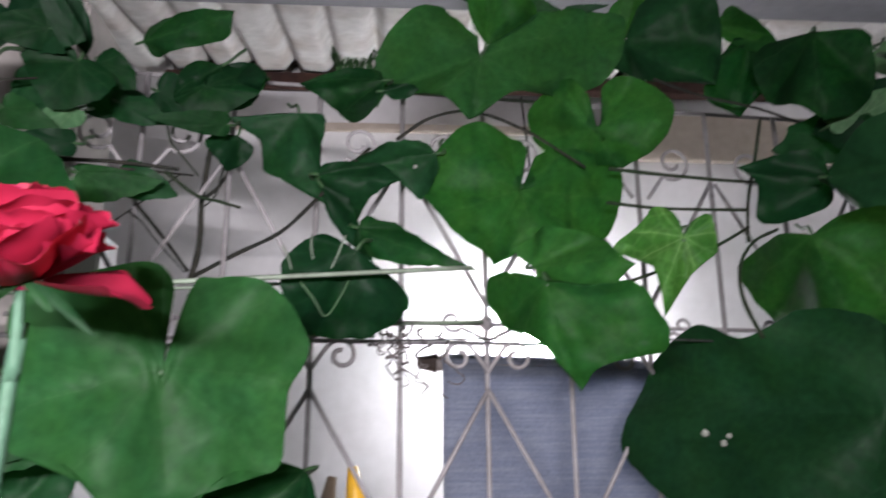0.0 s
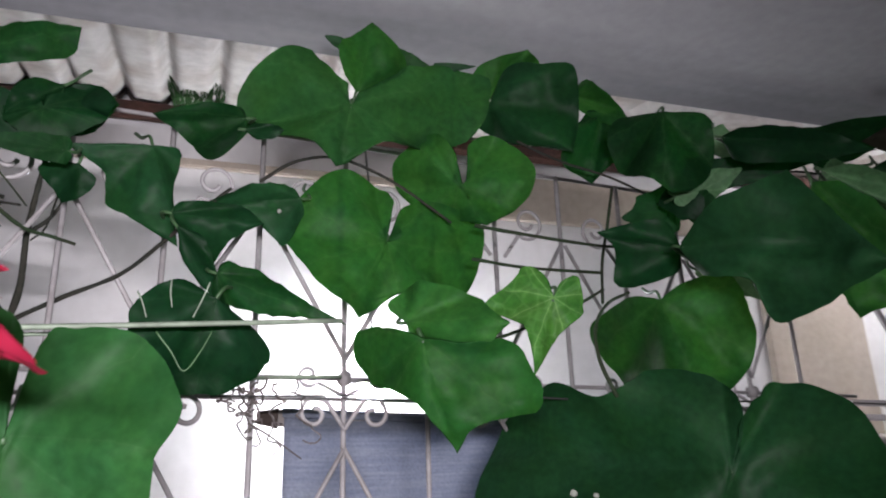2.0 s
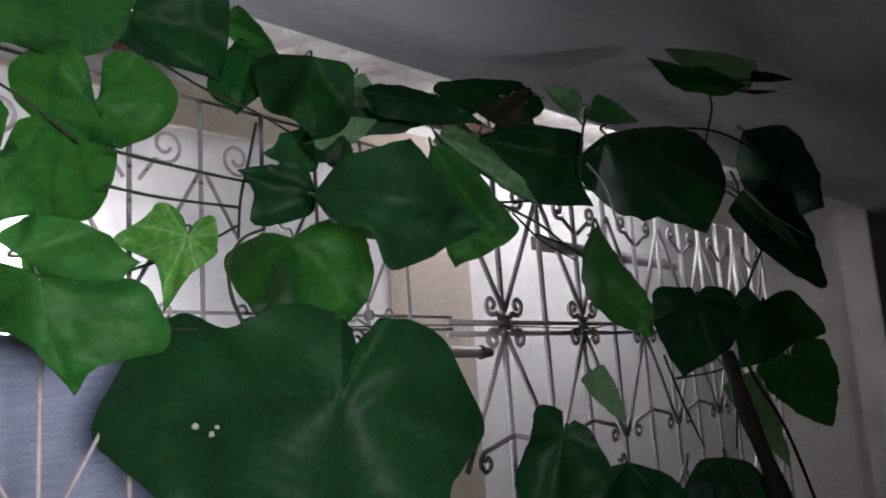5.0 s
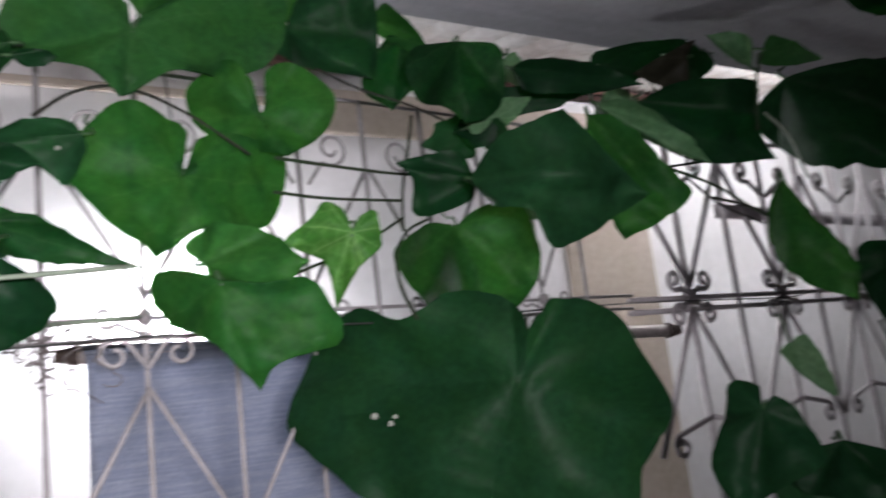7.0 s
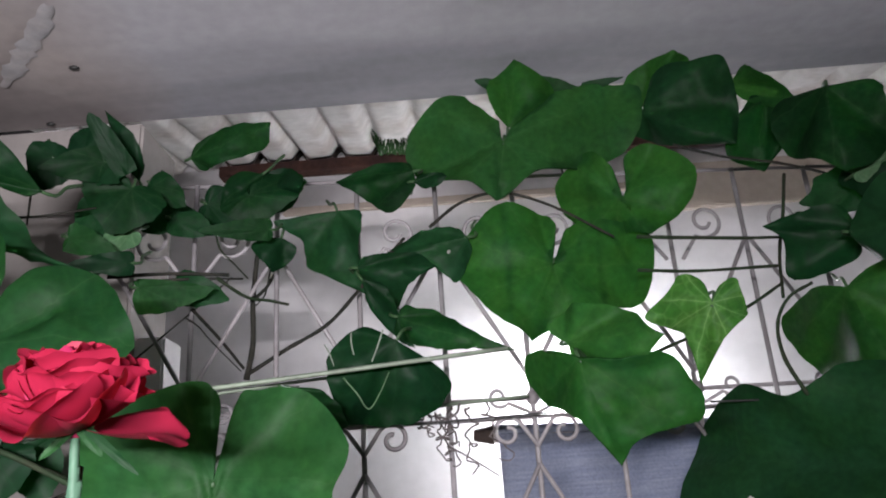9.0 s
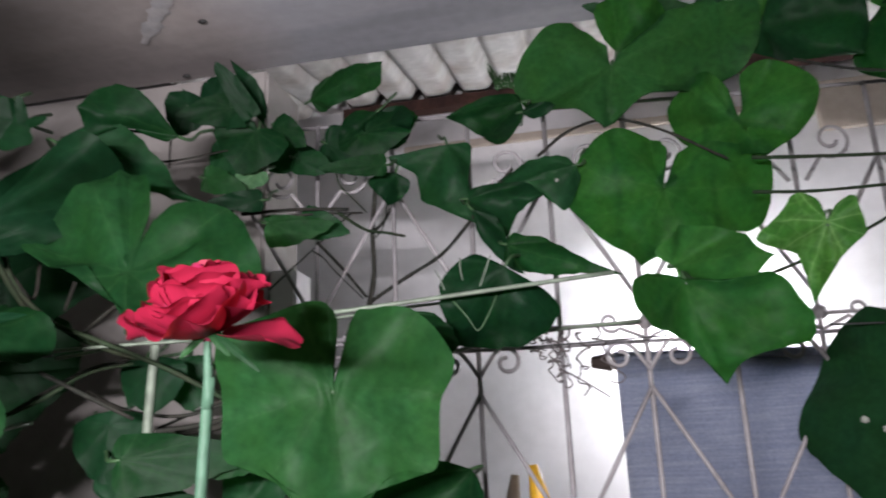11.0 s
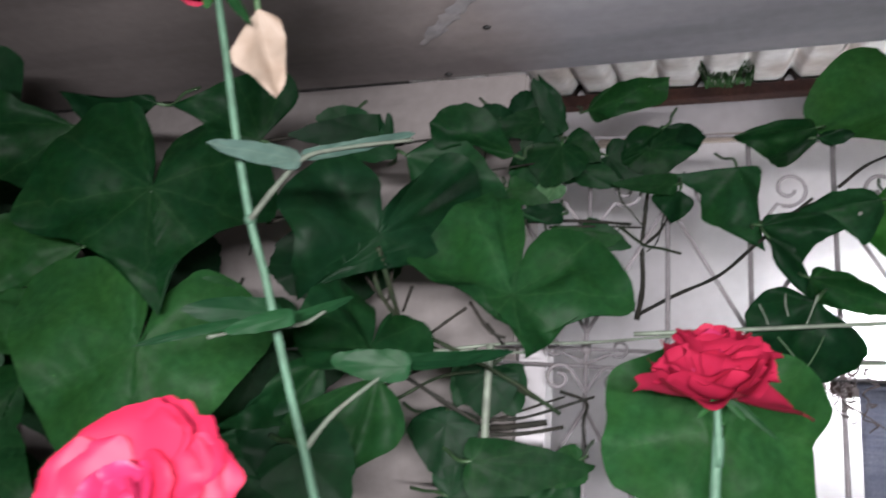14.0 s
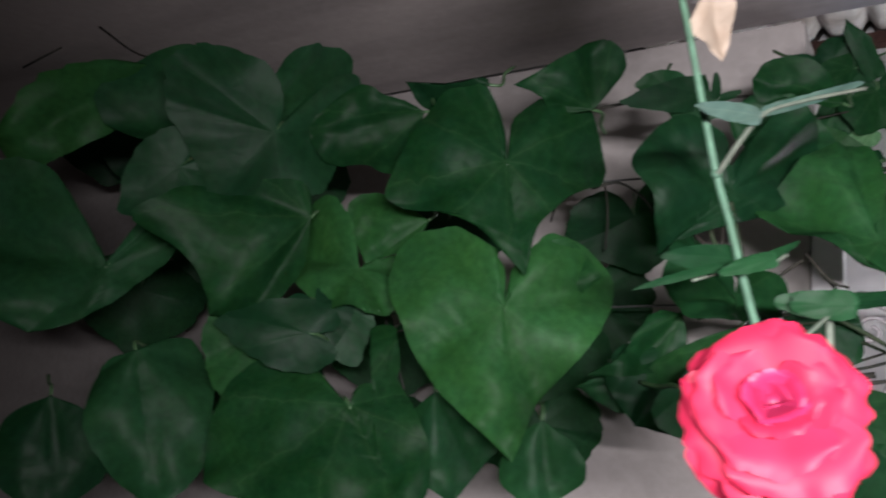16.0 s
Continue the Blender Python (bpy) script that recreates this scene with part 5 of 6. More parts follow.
blade(vine, (-0.285, 0.536, 1.693), (-0.270, 0.514, 1.639), [(-0.010, 0.002), (-0.034, -0.012), (-0.056, -0.020), (-0.091, -0.017), (-0.104, 0.012), (-0.086, 0.042), (-0.051, 0.085), (-0.020, 0.036), (0.042, 0.003)], [(-0.011, 0.006), (-0.036, 0.015), (-0.058, 0.039), (-0.046, 0.079), (-0.011, 0.093), (0.025, 0.092), (0.026, 0.052), (0.045, 0.019)], LEAF, fold=(2, 6), seed=331, toward=(0.05, -0.92, 0.40))
blade(vine, (-0.393, 0.510, 1.643), (-0.396, 0.483, 1.619), [(-0.047, 0.017), (-0.046, 0.048), (-0.014, 0.066), (0.029, 0.056), (0.049, 0.030)], [(-0.033, -0.004), (-0.056, 0.007), (-0.044, 0.047), (-0.006, 0.037)], LEAF, fold=(5, 5), seed=332, toward=(0.61, -0.58, 0.54))
blade(vine, (-0.438, 0.523, 1.630), (-0.508, 0.480, 1.571), [(0.021, 0.014), (0.068, 0.000)], [(0.013, 0.024), (0.036, 0.033), (0.069, 0.020)], LEAF, fold=(18, 4), seed=333, toward=(0.52, -0.86, 0.02))
blade(vine, (-0.388, 0.517, 1.620), (-0.411, 0.502, 1.539), [(0.022, 0.028), (0.056, 0.056), (0.076, 0.045)], [(0.011, 0.024), (0.039, 0.036)], LEAF, fold=(32, 4), seed=334, toward=(0.38, -0.92, 0.06))
blade(vine, (-0.422, 0.563, 1.577), (-0.529, 0.520, 1.562), [(0.037, 0.009), (0.084, 0.010)], [(0.010, 0.028), (0.075, 0.027)], LEAF_SHADED, fold=(32, 18), seed=335, toward=(0.37, -0.93, 0.01))
blade(vine, (-0.411, 0.619, 1.845), (-0.265, 0.646, 1.780), [(0.025, 0.025), (0.071, 0.009), (0.114, 0.009)], [(0.022, 0.035), (0.063, 0.035), (0.120, 0.003)], LEAF_SHADED, fold=(10, 32), seed=336, toward=(0.09, -0.97, -0.21))
blade(vine, (-0.305, 0.648, 1.854), (-0.380, 0.597, 1.868), [(0.044, 0.031), (0.076, 0.024)], [(0.012, 0.008), (0.051, 0.007), (0.075, 0.021)], LEAF, fold=(18, 18), seed=337, toward=(0.46, -0.79, -0.41))
blade(vine, (-0.525, 0.533, 1.829), (-0.588, 0.482, 1.843), [(-0.019, 0.048), (0.002, 0.069), (0.029, 0.055)], [(0.032, 0.014), (0.056, 0.003)], LEAF, fold=(10, 26), seed=338, toward=(0.54, -0.76, -0.34))
blade(vine, (-0.592, 0.479, 1.766), (-0.564, 0.471, 1.659), [(-0.012, 0.003), (-0.023, -0.004), (-0.056, -0.002), (-0.082, 0.011), (-0.089, 0.048), (-0.045, 0.089), (0.006, 0.118), (0.034, 0.072), (0.068, 0.032)], [(-0.012, 0.008), (-0.025, 0.006), (-0.058, 0.021), (-0.078, 0.063), (-0.079, 0.089), (-0.003, 0.105), (0.034, 0.060), (0.061, 0.022)], LEAF, fold=(10, 26), seed=339, toward=(0.37, -0.91, 0.17))
blade(vine, (-0.595, 0.497, 1.631), (-0.573, 0.483, 1.493), [(-0.012, 0.006), (-0.028, -0.005), (-0.058, 0.003), (-0.089, 0.049), (-0.077, 0.097), (-0.029, 0.108), (0.042, 0.082), (0.091, 0.048)], [(-0.011, 0.008), (-0.028, 0.007), (-0.052, 0.025), (-0.072, 0.056), (-0.052, 0.095), (-0.017, 0.113), (0.045, 0.074), (0.085, 0.031)], LEAF, fold=(22, 10), seed=340, toward=(0.43, -0.89, 0.17))
blade(vine, (-0.791, 0.452, 1.713), (-0.847, 0.386, 1.608), [(-0.020, 0.027), (0.037, 0.088), (0.078, 0.108), (0.124, 0.116), (0.113, 0.057), (0.123, 0.021)], [(0.034, 0.027), (0.068, 0.037), (0.109, 0.035)], LEAF, fold=(8, 24), seed=341, toward=(0.77, -0.64, -0.01))
blade(vine, (-0.758, 0.498, 1.667), (-0.737, 0.485, 1.619), [(-0.051, 0.000), (-0.100, 0.029), (-0.088, 0.075), (-0.036, 0.077), (0.021, 0.045)], [(-0.017, 0.027), (-0.030, 0.064), (0.031, 0.052)], LEAF, fold=(32, 32), seed=342, toward=(0.47, -0.77, 0.42))
blade(vine, (-0.708, 0.550, 1.729), (-0.763, 0.517, 1.675), [(0.023, 0.054), (0.063, 0.061)], [(0.024, 0.013), (0.050, 0.009)], LEAF, fold=(26, 10), seed=343, toward=(0.60, -0.79, -0.13))
blade(vine, (-0.896, 0.471, 1.826), (-0.917, 0.417, 1.731), [(-0.009, 0.011), (-0.032, 0.013), (-0.053, 0.047), (-0.044, 0.098), (-0.003, 0.132), (0.067, 0.146), (0.084, 0.093), (0.068, 0.058)], [(-0.013, -0.001), (-0.030, -0.010), (-0.073, -0.020), (-0.114, -0.016), (-0.158, 0.033), (-0.101, 0.073), (-0.032, 0.031), (0.030, 0.016)], LEAF_SHADED, fold=(24, 14), seed=344, toward=(0.86, -0.51, 0.10))
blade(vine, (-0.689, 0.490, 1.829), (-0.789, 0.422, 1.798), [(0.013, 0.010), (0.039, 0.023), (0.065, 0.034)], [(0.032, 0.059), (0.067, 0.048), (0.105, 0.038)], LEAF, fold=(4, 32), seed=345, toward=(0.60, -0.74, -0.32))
blade(vine, (-0.634, 0.527, 1.866), (-0.717, 0.493, 1.866), [(0.007, 0.007), (0.043, 0.000)], [(0.027, 0.024), (0.070, 0.028)], LEAF_SHADED, fold=(10, 32), seed=346, toward=(0.36, -0.85, -0.38))
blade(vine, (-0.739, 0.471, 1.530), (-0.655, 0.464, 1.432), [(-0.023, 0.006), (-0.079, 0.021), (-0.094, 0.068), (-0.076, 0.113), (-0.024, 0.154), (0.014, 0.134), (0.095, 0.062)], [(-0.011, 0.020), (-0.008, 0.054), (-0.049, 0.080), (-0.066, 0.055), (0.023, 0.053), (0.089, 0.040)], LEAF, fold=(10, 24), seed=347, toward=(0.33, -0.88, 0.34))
blade(vine, (-0.687, 0.550, 1.548), (-0.665, 0.560, 1.439), [(0.024, 0.034), (0.063, 0.050)], [(0.028, 0.039), (0.066, 0.057)], LEAF_SHADED, fold=(32, 18), seed=348, toward=(0.45, -0.89, 0.01))
blade(vine, (-0.562, 0.526, 1.529), (-0.561, 0.519, 1.449), [(0.020, 0.028), (0.057, 0.037)], [(0.020, 0.030), (0.049, 0.041)], LEAF_SHADED, fold=(26, 4), seed=349, toward=(0.32, -0.94, 0.09))
blade(vine, (-0.448, 0.524, 1.600), (-0.472, 0.503, 1.533), [(0.013, 0.037), (0.052, 0.036)], [(0.022, 0.026), (0.061, 0.034)], LEAF_SHADED, fold=(10, 32), seed=350, toward=(0.27, -0.94, 0.21))
blade(vine, (-1.021, 0.406, 1.659), (-1.043, 0.342, 1.581), [(-0.019, 0.051), (-0.039, 0.128), (0.012, 0.161), (0.076, 0.127), (0.113, 0.055)], [(-0.053, -0.013), (-0.089, -0.020), (-0.092, 0.001), (-0.062, 0.036), (0.006, 0.035), (0.071, 0.020)], LEAF_SHADED, fold=(20, 12), seed=351, toward=(0.88, -0.46, 0.13))
blade(vine, (-0.979, 0.422, 1.570), (-0.918, 0.414, 1.413), [(0.008, 0.038), (0.081, 0.054)], [(-0.010, 0.059), (0.052, 0.074), (0.131, 0.053)], LEAF_SHADED, fold=(32, 26), seed=352, toward=(0.67, -0.69, 0.29))
blade(vine, (-1.078, 0.404, 1.516), (-1.050, 0.397, 1.392), [(0.019, 0.041), (0.076, 0.055)], [(0.026, 0.041), (0.087, 0.057)], LEAF_SHADED, fold=(26, 10), seed=353, toward=(0.77, -0.60, 0.21))
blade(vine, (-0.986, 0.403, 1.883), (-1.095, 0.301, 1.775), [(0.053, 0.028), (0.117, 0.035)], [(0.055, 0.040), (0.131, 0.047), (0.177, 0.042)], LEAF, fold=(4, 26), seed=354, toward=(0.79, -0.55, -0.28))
blade(vine, (-0.583, 0.536, 1.659), (-0.515, 0.546, 1.666), [(0.009, 0.018), (0.042, 0.018)], [(0.014, 0.032), (0.042, 0.038)], LEAF, fold=(18, 4), seed=355, toward=(0.16, -0.98, -0.15))
blade(vine, (-0.127, 0.539, 1.598), (-0.126, 0.537, 1.490), [(-0.027, -0.002), (-0.055, -0.002), (-0.065, 0.020), (-0.053, 0.049), (-0.037, 0.080), (0.000, 0.080), (0.045, 0.076), (0.053, 0.048)], [(-0.027, 0.007), (-0.054, 0.015), (-0.059, 0.028), (-0.054, 0.059), (-0.021, 0.088), (0.015, 0.078), (0.059, 0.073), (0.061, 0.040)], LEAF, fold=(14, 10), seed=356, toward=(0.24, -0.97, 0.02))
blade(vine, (-0.042, 0.691, 1.536), (-0.133, 0.657, 1.513), [(0.033, 0.018), (0.064, 0.019)], [(-0.005, 0.030), (0.045, 0.041)], LEAF, fold=(32, 32), seed=357, toward=(0.33, -0.94, 0.08))
blade(vine, (-0.109, 0.747, 1.688), (-0.051, 0.733, 1.651), [(0.019, 0.009), (0.054, 0.016)], [(0.023, 0.014), (0.050, 0.012)], LEAF, fold=(26, 26), seed=358, toward=(-0.21, -0.98, 0.05))
blade(vine, (0.464, 0.701, 1.970), (0.455, 0.692, 1.867), [(-0.019, 0.054), (0.034, 0.062)], [(0.005, 0.043), (0.044, 0.050), (0.085, 0.034)], LEAF, fold=(32, 18), seed=359, toward=(-0.65, -0.75, 0.12))
blade(vine, (0.443, 0.678, 1.797), (0.366, 0.712, 1.819), [(0.019, 0.025), (0.051, 0.018)], [(-0.001, 0.025), (0.031, 0.045), (0.060, 0.049), (0.066, 0.013)], LEAF_SHADED, fold=(26, 10), seed=360, toward=(-0.46, -0.83, -0.31))
# right-hand leaves: most take the darkened green for the torch's falloff
blade(vine, (0.521, 0.676, 1.937), (0.572, 0.544, 1.872), [(0.018, 0.023), (0.085, 0.019)], [(0.031, 0.014), (0.095, 0.017)], LEAF_SHADED, fold=(32, 18), seed=361, toward=(-0.94, -0.27, -0.20))
blade(vine, (0.604, 0.571, 1.866), (0.652, 0.452, 1.766), [(0.036, 0.014), (0.094, 0.033)], [(0.043, 0.041), (0.101, 0.063), (0.124, 0.024)], LEAF_SHADED, fold=(18, 18), seed=362, toward=(-0.95, -0.31, -0.09))
blade(vine, (0.529, 0.567, 1.852), (0.552, 0.473, 1.766), [(0.041, 0.005), (0.095, 0.007)], [(0.033, 0.018), (0.091, 0.015)], LEAF_PALE, fold=(18, 18), seed=363, toward=(-0.97, -0.26, 0.02))
blade(vine, (0.639, 0.443, 1.741), (0.630, 0.393, 1.618), [(0.014, 0.025), (0.053, 0.042), (0.096, 0.032)], [(0.046, 0.006), (0.101, 0.016)], LEAF_LIT, fold=(26, 18), seed=364, toward=(-0.93, -0.32, 0.20))
blade(vine, (0.740, 0.382, 1.657), (0.698, 0.391, 1.570), [(-0.014, 0.010), (-0.009, 0.043), (0.021, 0.046), (0.071, 0.020)], [(-0.014, 0.007), (-0.014, 0.041), (0.039, 0.046), (0.071, 0.018)], LEAF_SHADED, fold=(18, 4), seed=365, toward=(-0.83, -0.43, 0.36))
blade(vine, (0.833, 0.340, 1.650), (0.781, 0.356, 1.580), [(-0.027, 0.025), (0.021, 0.028)], [(-0.028, 0.026), (-0.014, 0.075), (0.036, 0.050)], LEAF_SHADED, fold=(32, 18), seed=366, toward=(-0.76, -0.45, 0.46))
blade(vine, (0.597, 0.484, 1.524), (0.550, 0.497, 1.442), [(-0.026, 0.011), (-0.021, 0.034), (0.012, 0.032), (0.064, 0.031)], [(-0.016, 0.007), (-0.007, 0.031), (0.031, 0.059)], LEAF_SHADED, fold=(26, 10), seed=367, toward=(-0.74, -0.57, 0.34))
blade(vine, (0.683, 0.459, 1.484), (0.667, 0.430, 1.429), [(0.002, 0.034), (0.026, 0.057)], [(0.031, 0.036), (0.064, 0.041)], LEAF_SHADED, fold=(10, 4), seed=368, toward=(-0.85, -0.32, 0.41))
blade(vine, (0.798, 0.394, 1.476), (0.767, 0.387, 1.404), [(0.007, 0.030), (0.049, 0.044)], [(0.009, 0.032), (0.050, 0.047)], LEAF_SHADED, fold=(10, 10), seed=369, toward=(-0.86, -0.32, 0.40))
blade(vine, (0.736, 0.298, 1.884), (0.628, 0.354, 1.901), [(0.036, 0.007), (0.085, 0.002)], [(0.018, 0.016), (0.074, 0.022)], LEAF, fold=(26, 26), seed=370, toward=(-0.45, -0.70, -0.55))
blade(vine, (0.751, 0.311, 1.886), (0.764, 0.269, 1.876), [(0.019, 0.004)], [(0.019, 0.001)], LEAF_SHADED, fold=(10, 10), seed=371, toward=(-0.93, -0.21, -0.32))
blade(vine, (0.667, 0.468, 1.875), (0.619, 0.483, 1.908), [(0.015, 0.021), (0.040, 0.018)], [(0.012, 0.004), (0.038, 0.004)], LEAF_PALE, fold=(4, 26), seed=372, toward=(-0.57, -0.58, -0.58))
blade(vine, (0.690, 0.447, 1.857), (0.721, 0.355, 1.726), [(-0.001, 0.056), (0.077, 0.054), (0.121, 0.022)], [(0.025, 0.034), (0.073, 0.069), (0.128, 0.058)], LEAF_SHADED, fold=(32, 18), seed=373, toward=(-0.97, -0.25, -0.05))
blade(vine, (0.841, 0.337, 1.864), (0.853, 0.261, 1.754), [(0.027, 0.038), (0.099, 0.056)], [(0.030, 0.037), (0.085, 0.029)], LEAF_SHADED, fold=(26, 26), seed=374, toward=(-0.99, -0.10, -0.04))
blade(vine, (0.704, 0.564, 1.933), (0.632, 0.589, 1.912), [(-0.019, 0.018), (0.035, 0.010)], [(0.010, 0.033), (0.052, 0.018)], DARKLEAF, fold=(4, 4), seed=375, toward=(-0.26, -0.94, -0.23))
blade(vine, (-0.243, 0.797, 1.551), (-0.302, 0.777, 1.504), [(0.017, 0.025), (0.050, 0.033)], [(0.016, 0.027), (0.051, 0.028)], LEAF_SHADED, fold=(26, 10), seed=376, toward=(0.30, -0.95, 0.02))

# pale flecks on some blades
rnd = random.Random(31)
for at, way, size in (((0.2784, 0.6606, 1.5634), (0.52, 0.76, 0.39), 0.0036), ((0.2918, 0.6563, 1.5551), (0.49, 0.74, 0.47), 0.0031), ((0.2943, 0.6515, 1.5609), (0.49, 0.79, 0.37), 0.0024), ((0.0617, 0.8347, 1.8483), (0.16, 0.90, 0.41), 0.0024), ((0.0805, 0.9032, 1.8646), (0.60, 0.71, 0.37), 0.002)):
    bm = bmesh.new()
    bmesh.ops.create_uvsphere(bm, u_segments=9, v_segments=5, radius=size)
    for v in bm.verts:
        v.co *= rnd.uniform(0.7, 1.2)
        v.co.z *= 0.25
    fleck = part("fleck", bm, FLECK, vine, "pale dried fleck on the blade")
    fleck.matrix_basis = Matrix.Translation(Vector(at) - 0.001 * Vector(way)) @ Vector(way).to_track_quat("Z", "Y").to_matrix().to_4x4()



# ---- wires and canes that carry the vine ----
tagged(mesh_object("support_wire", tube([(0.319, 0.800, 1.660), (0.440, 0.800, 1.659), (0.872, 0.840, 1.669), (1.359, 0.860, 1.666), (1.653, 0.880, 1.677), (2.702, 0.900, 1.608)], 0.0011, 0.0011, 6), WIRE), "thin black wire stretched behind the leaves", "wire", "support wires")
tagged(mesh_object("support_wire", tube([(0.008, 0.860, 1.661), (0.100, 0.860, 1.664), (0.170, 0.860, 1.666)], 0.001, 0.001, 6), WIRE), "thin black wire stretched in front of the grille", "wire", "support wires")
tagged(mesh_object("cord", tube([(-0.424, 0.670, 1.650), (-0.312, 0.700, 1.670), (-0.230, 0.720, 1.677), (-0.093, 0.780, 1.701), (0.026, 0.840, 1.719)], 0.0016, 0.0016, 6), STICK), "pale thin cord stretched behind the roses", "cord", "cords")
tagged(mesh_object("cord", tube([(-0.422, 0.640, 1.652), (-0.351, 0.650, 1.656), (-0.286, 0.660, 1.658)], 0.0016, 0.0016, 6), STICK), "pale thin cord stretched behind the leaves", "cord", "cords")
tagged(mesh_object("support_wire", tube([(-0.562, 0.700, 1.653), (-0.497, 0.700, 1.656), (-0.447, 0.700, 1.658)], 0.0012, 0.0012, 6), WIRE), "thin dark wire behind the vine leaves", "wire", "support wires")
tagged(mesh_object("support_wire", tube([(-0.858, 0.620, 1.630), (-0.764, 0.620, 1.634), (-0.677, 0.620, 1.636)], 0.0012, 0.0012, 6), WIRE), "thin dark wire behind the vine leaves", "wire", "support wires")
tagged(mesh_object("support_wire", tube([(-0.819, 0.660, 1.780), (-0.652, 0.660, 1.786), (-0.558, 0.670, 1.794), (-0.414, 0.700, 1.806)], 0.0012, 0.0012, 6), WIRE), "thin dark wire behind the vine leaves", "wire", "support wires")
tagged(mesh_object("cane", tube([(-0.186, 0.732, 1.689), (-0.064, 0.737, 1.700), (0.104, 0.746, 1.716)], 0.0024, 0.0022, 6), STICK), "slender pale green cane laid across the vine", "cane", "canes")
tagged(mesh_object("cane", tube([(-0.083, 0.880, 1.662), (0.028, 0.880, 1.681), (0.146, 0.890, 1.689)], 0.0024, 0.0022, 6), STICK), "slender grey-green cane laid across the vine", "cane", "canes")
tagged(mesh_object("stake", tube([(-0.322, 0.660, 1.665), (-0.322, 0.655, 1.604), (-0.321, 0.650, 1.539)], 0.0042, 0.0042, 6), STICK), "upright pale bamboo stake tied to the vine", "stake", "canes")
tagged(mesh_object("stick", tube([(-0.363, 0.800, 1.583), (-0.326, 0.800, 1.586), (-0.277, 0.800, 1.595)], 0.0036, 0.0036, 6), STEM_DARK), "dry brown stick crossing behind the leaves", "stick", "canes")

tangle = thing("dried_tendrils", "dried curled brown tendrils caught on the grille", "tendril")
rnd = random.Random(5)
for k in range(7):
    x, z, turn = 0.015 + 0.012 * k, 1.692 - 0.012 * rnd.random(), rnd.uniform(0, 6.3)
    curl = []
    for a in range(24):
        x += rnd.uniform(-0.0035, 0.0045)
        z -= rnd.uniform(0.0, 0.006) if k > 1 else rnd.uniform(-0.001, 0.004)
        turn += rnd.uniform(0.5, 1.3) * (1 if k % 2 else -1)
        r = rnd.uniform(0.002, 0.007)
        curl.append((x + r * math.cos(turn), 0.885 + rnd.uniform(-0.008, 0.008), z + r * math.sin(turn)))
    part("tendril", tube(curl, 0.0013, 0.0008, 5), TENDRIL, tangle)

part("tendril", tube([(0.049, 0.885, 1.639), (0.070, 0.885, 1.627), (0.104, 0.885, 1.604)], 0.0012, 0.0008, 5), TENDRIL, tangle)


# ---- roses ----
def petal_mesh(size, cup, ruffle, seed, wide=1.0, ragged=1.0):
    """One petal: a broad rounded sheet, cupped, its rim rolled out, waved and slightly frayed."""
    rnd = random.Random(seed)
    ph = [rnd.uniform(0, 6.3) for k in range(4)]
    bm = bmesh.new()
    rows = []
    for j in range(13):
        v = j / 12
        half = 0.5 * wide * (math.sin(min(1.0, v * 1.1 + 0.14) * math.pi * 0.5) ** 0.8)
        row = []
        for i in range(23):
            u = i / 22 * 2 - 1
            x = u * half * (1 - 0.12 * v * v)
            fray = 0.15 * v**5 * noise.noise(Vector((u * 3.2 + ph[0], ph[1], 0))) - 0.2 * v**8 * max(0.0, noise.noise(Vector((u * 3.6 + ph[2], ph[3], 0)))) + 0.03 * v**8 * noise.noise(Vector((u * 16 + ph[2], ph[3], 0)))
            y = v * (1 - 0.34 * abs(u) ** 2.6 * v) + 0.03 * v * math.sin(3 * u + ph[0]) + ragged * fray
            roll = max(0.0, v - 0.72)
            z = cup * (u * u * 0.45 * half * 2 + 0.5 * v * v) - 1.3 * roll * roll + ruffle * v * v * (math.sin(3.2 * u + ph[1]) * 0.7 + 0.35 * math.sin(7 * u + ph[2]))
            row.append(bm.verts.new((x * size, y * size, z * size)))
        rows.append(row)
    for a, b in zip(rows, rows[1:]):
        for i in range(22):
            bm.faces.new((a[i], a[i + 1], b[i + 1], b[i]))
    me = bpy.data.meshes.new("petal")
    bm.normal_update()
    bm.to_mesh(me)
    bm.free()
    me.shade_smooth()
    return me


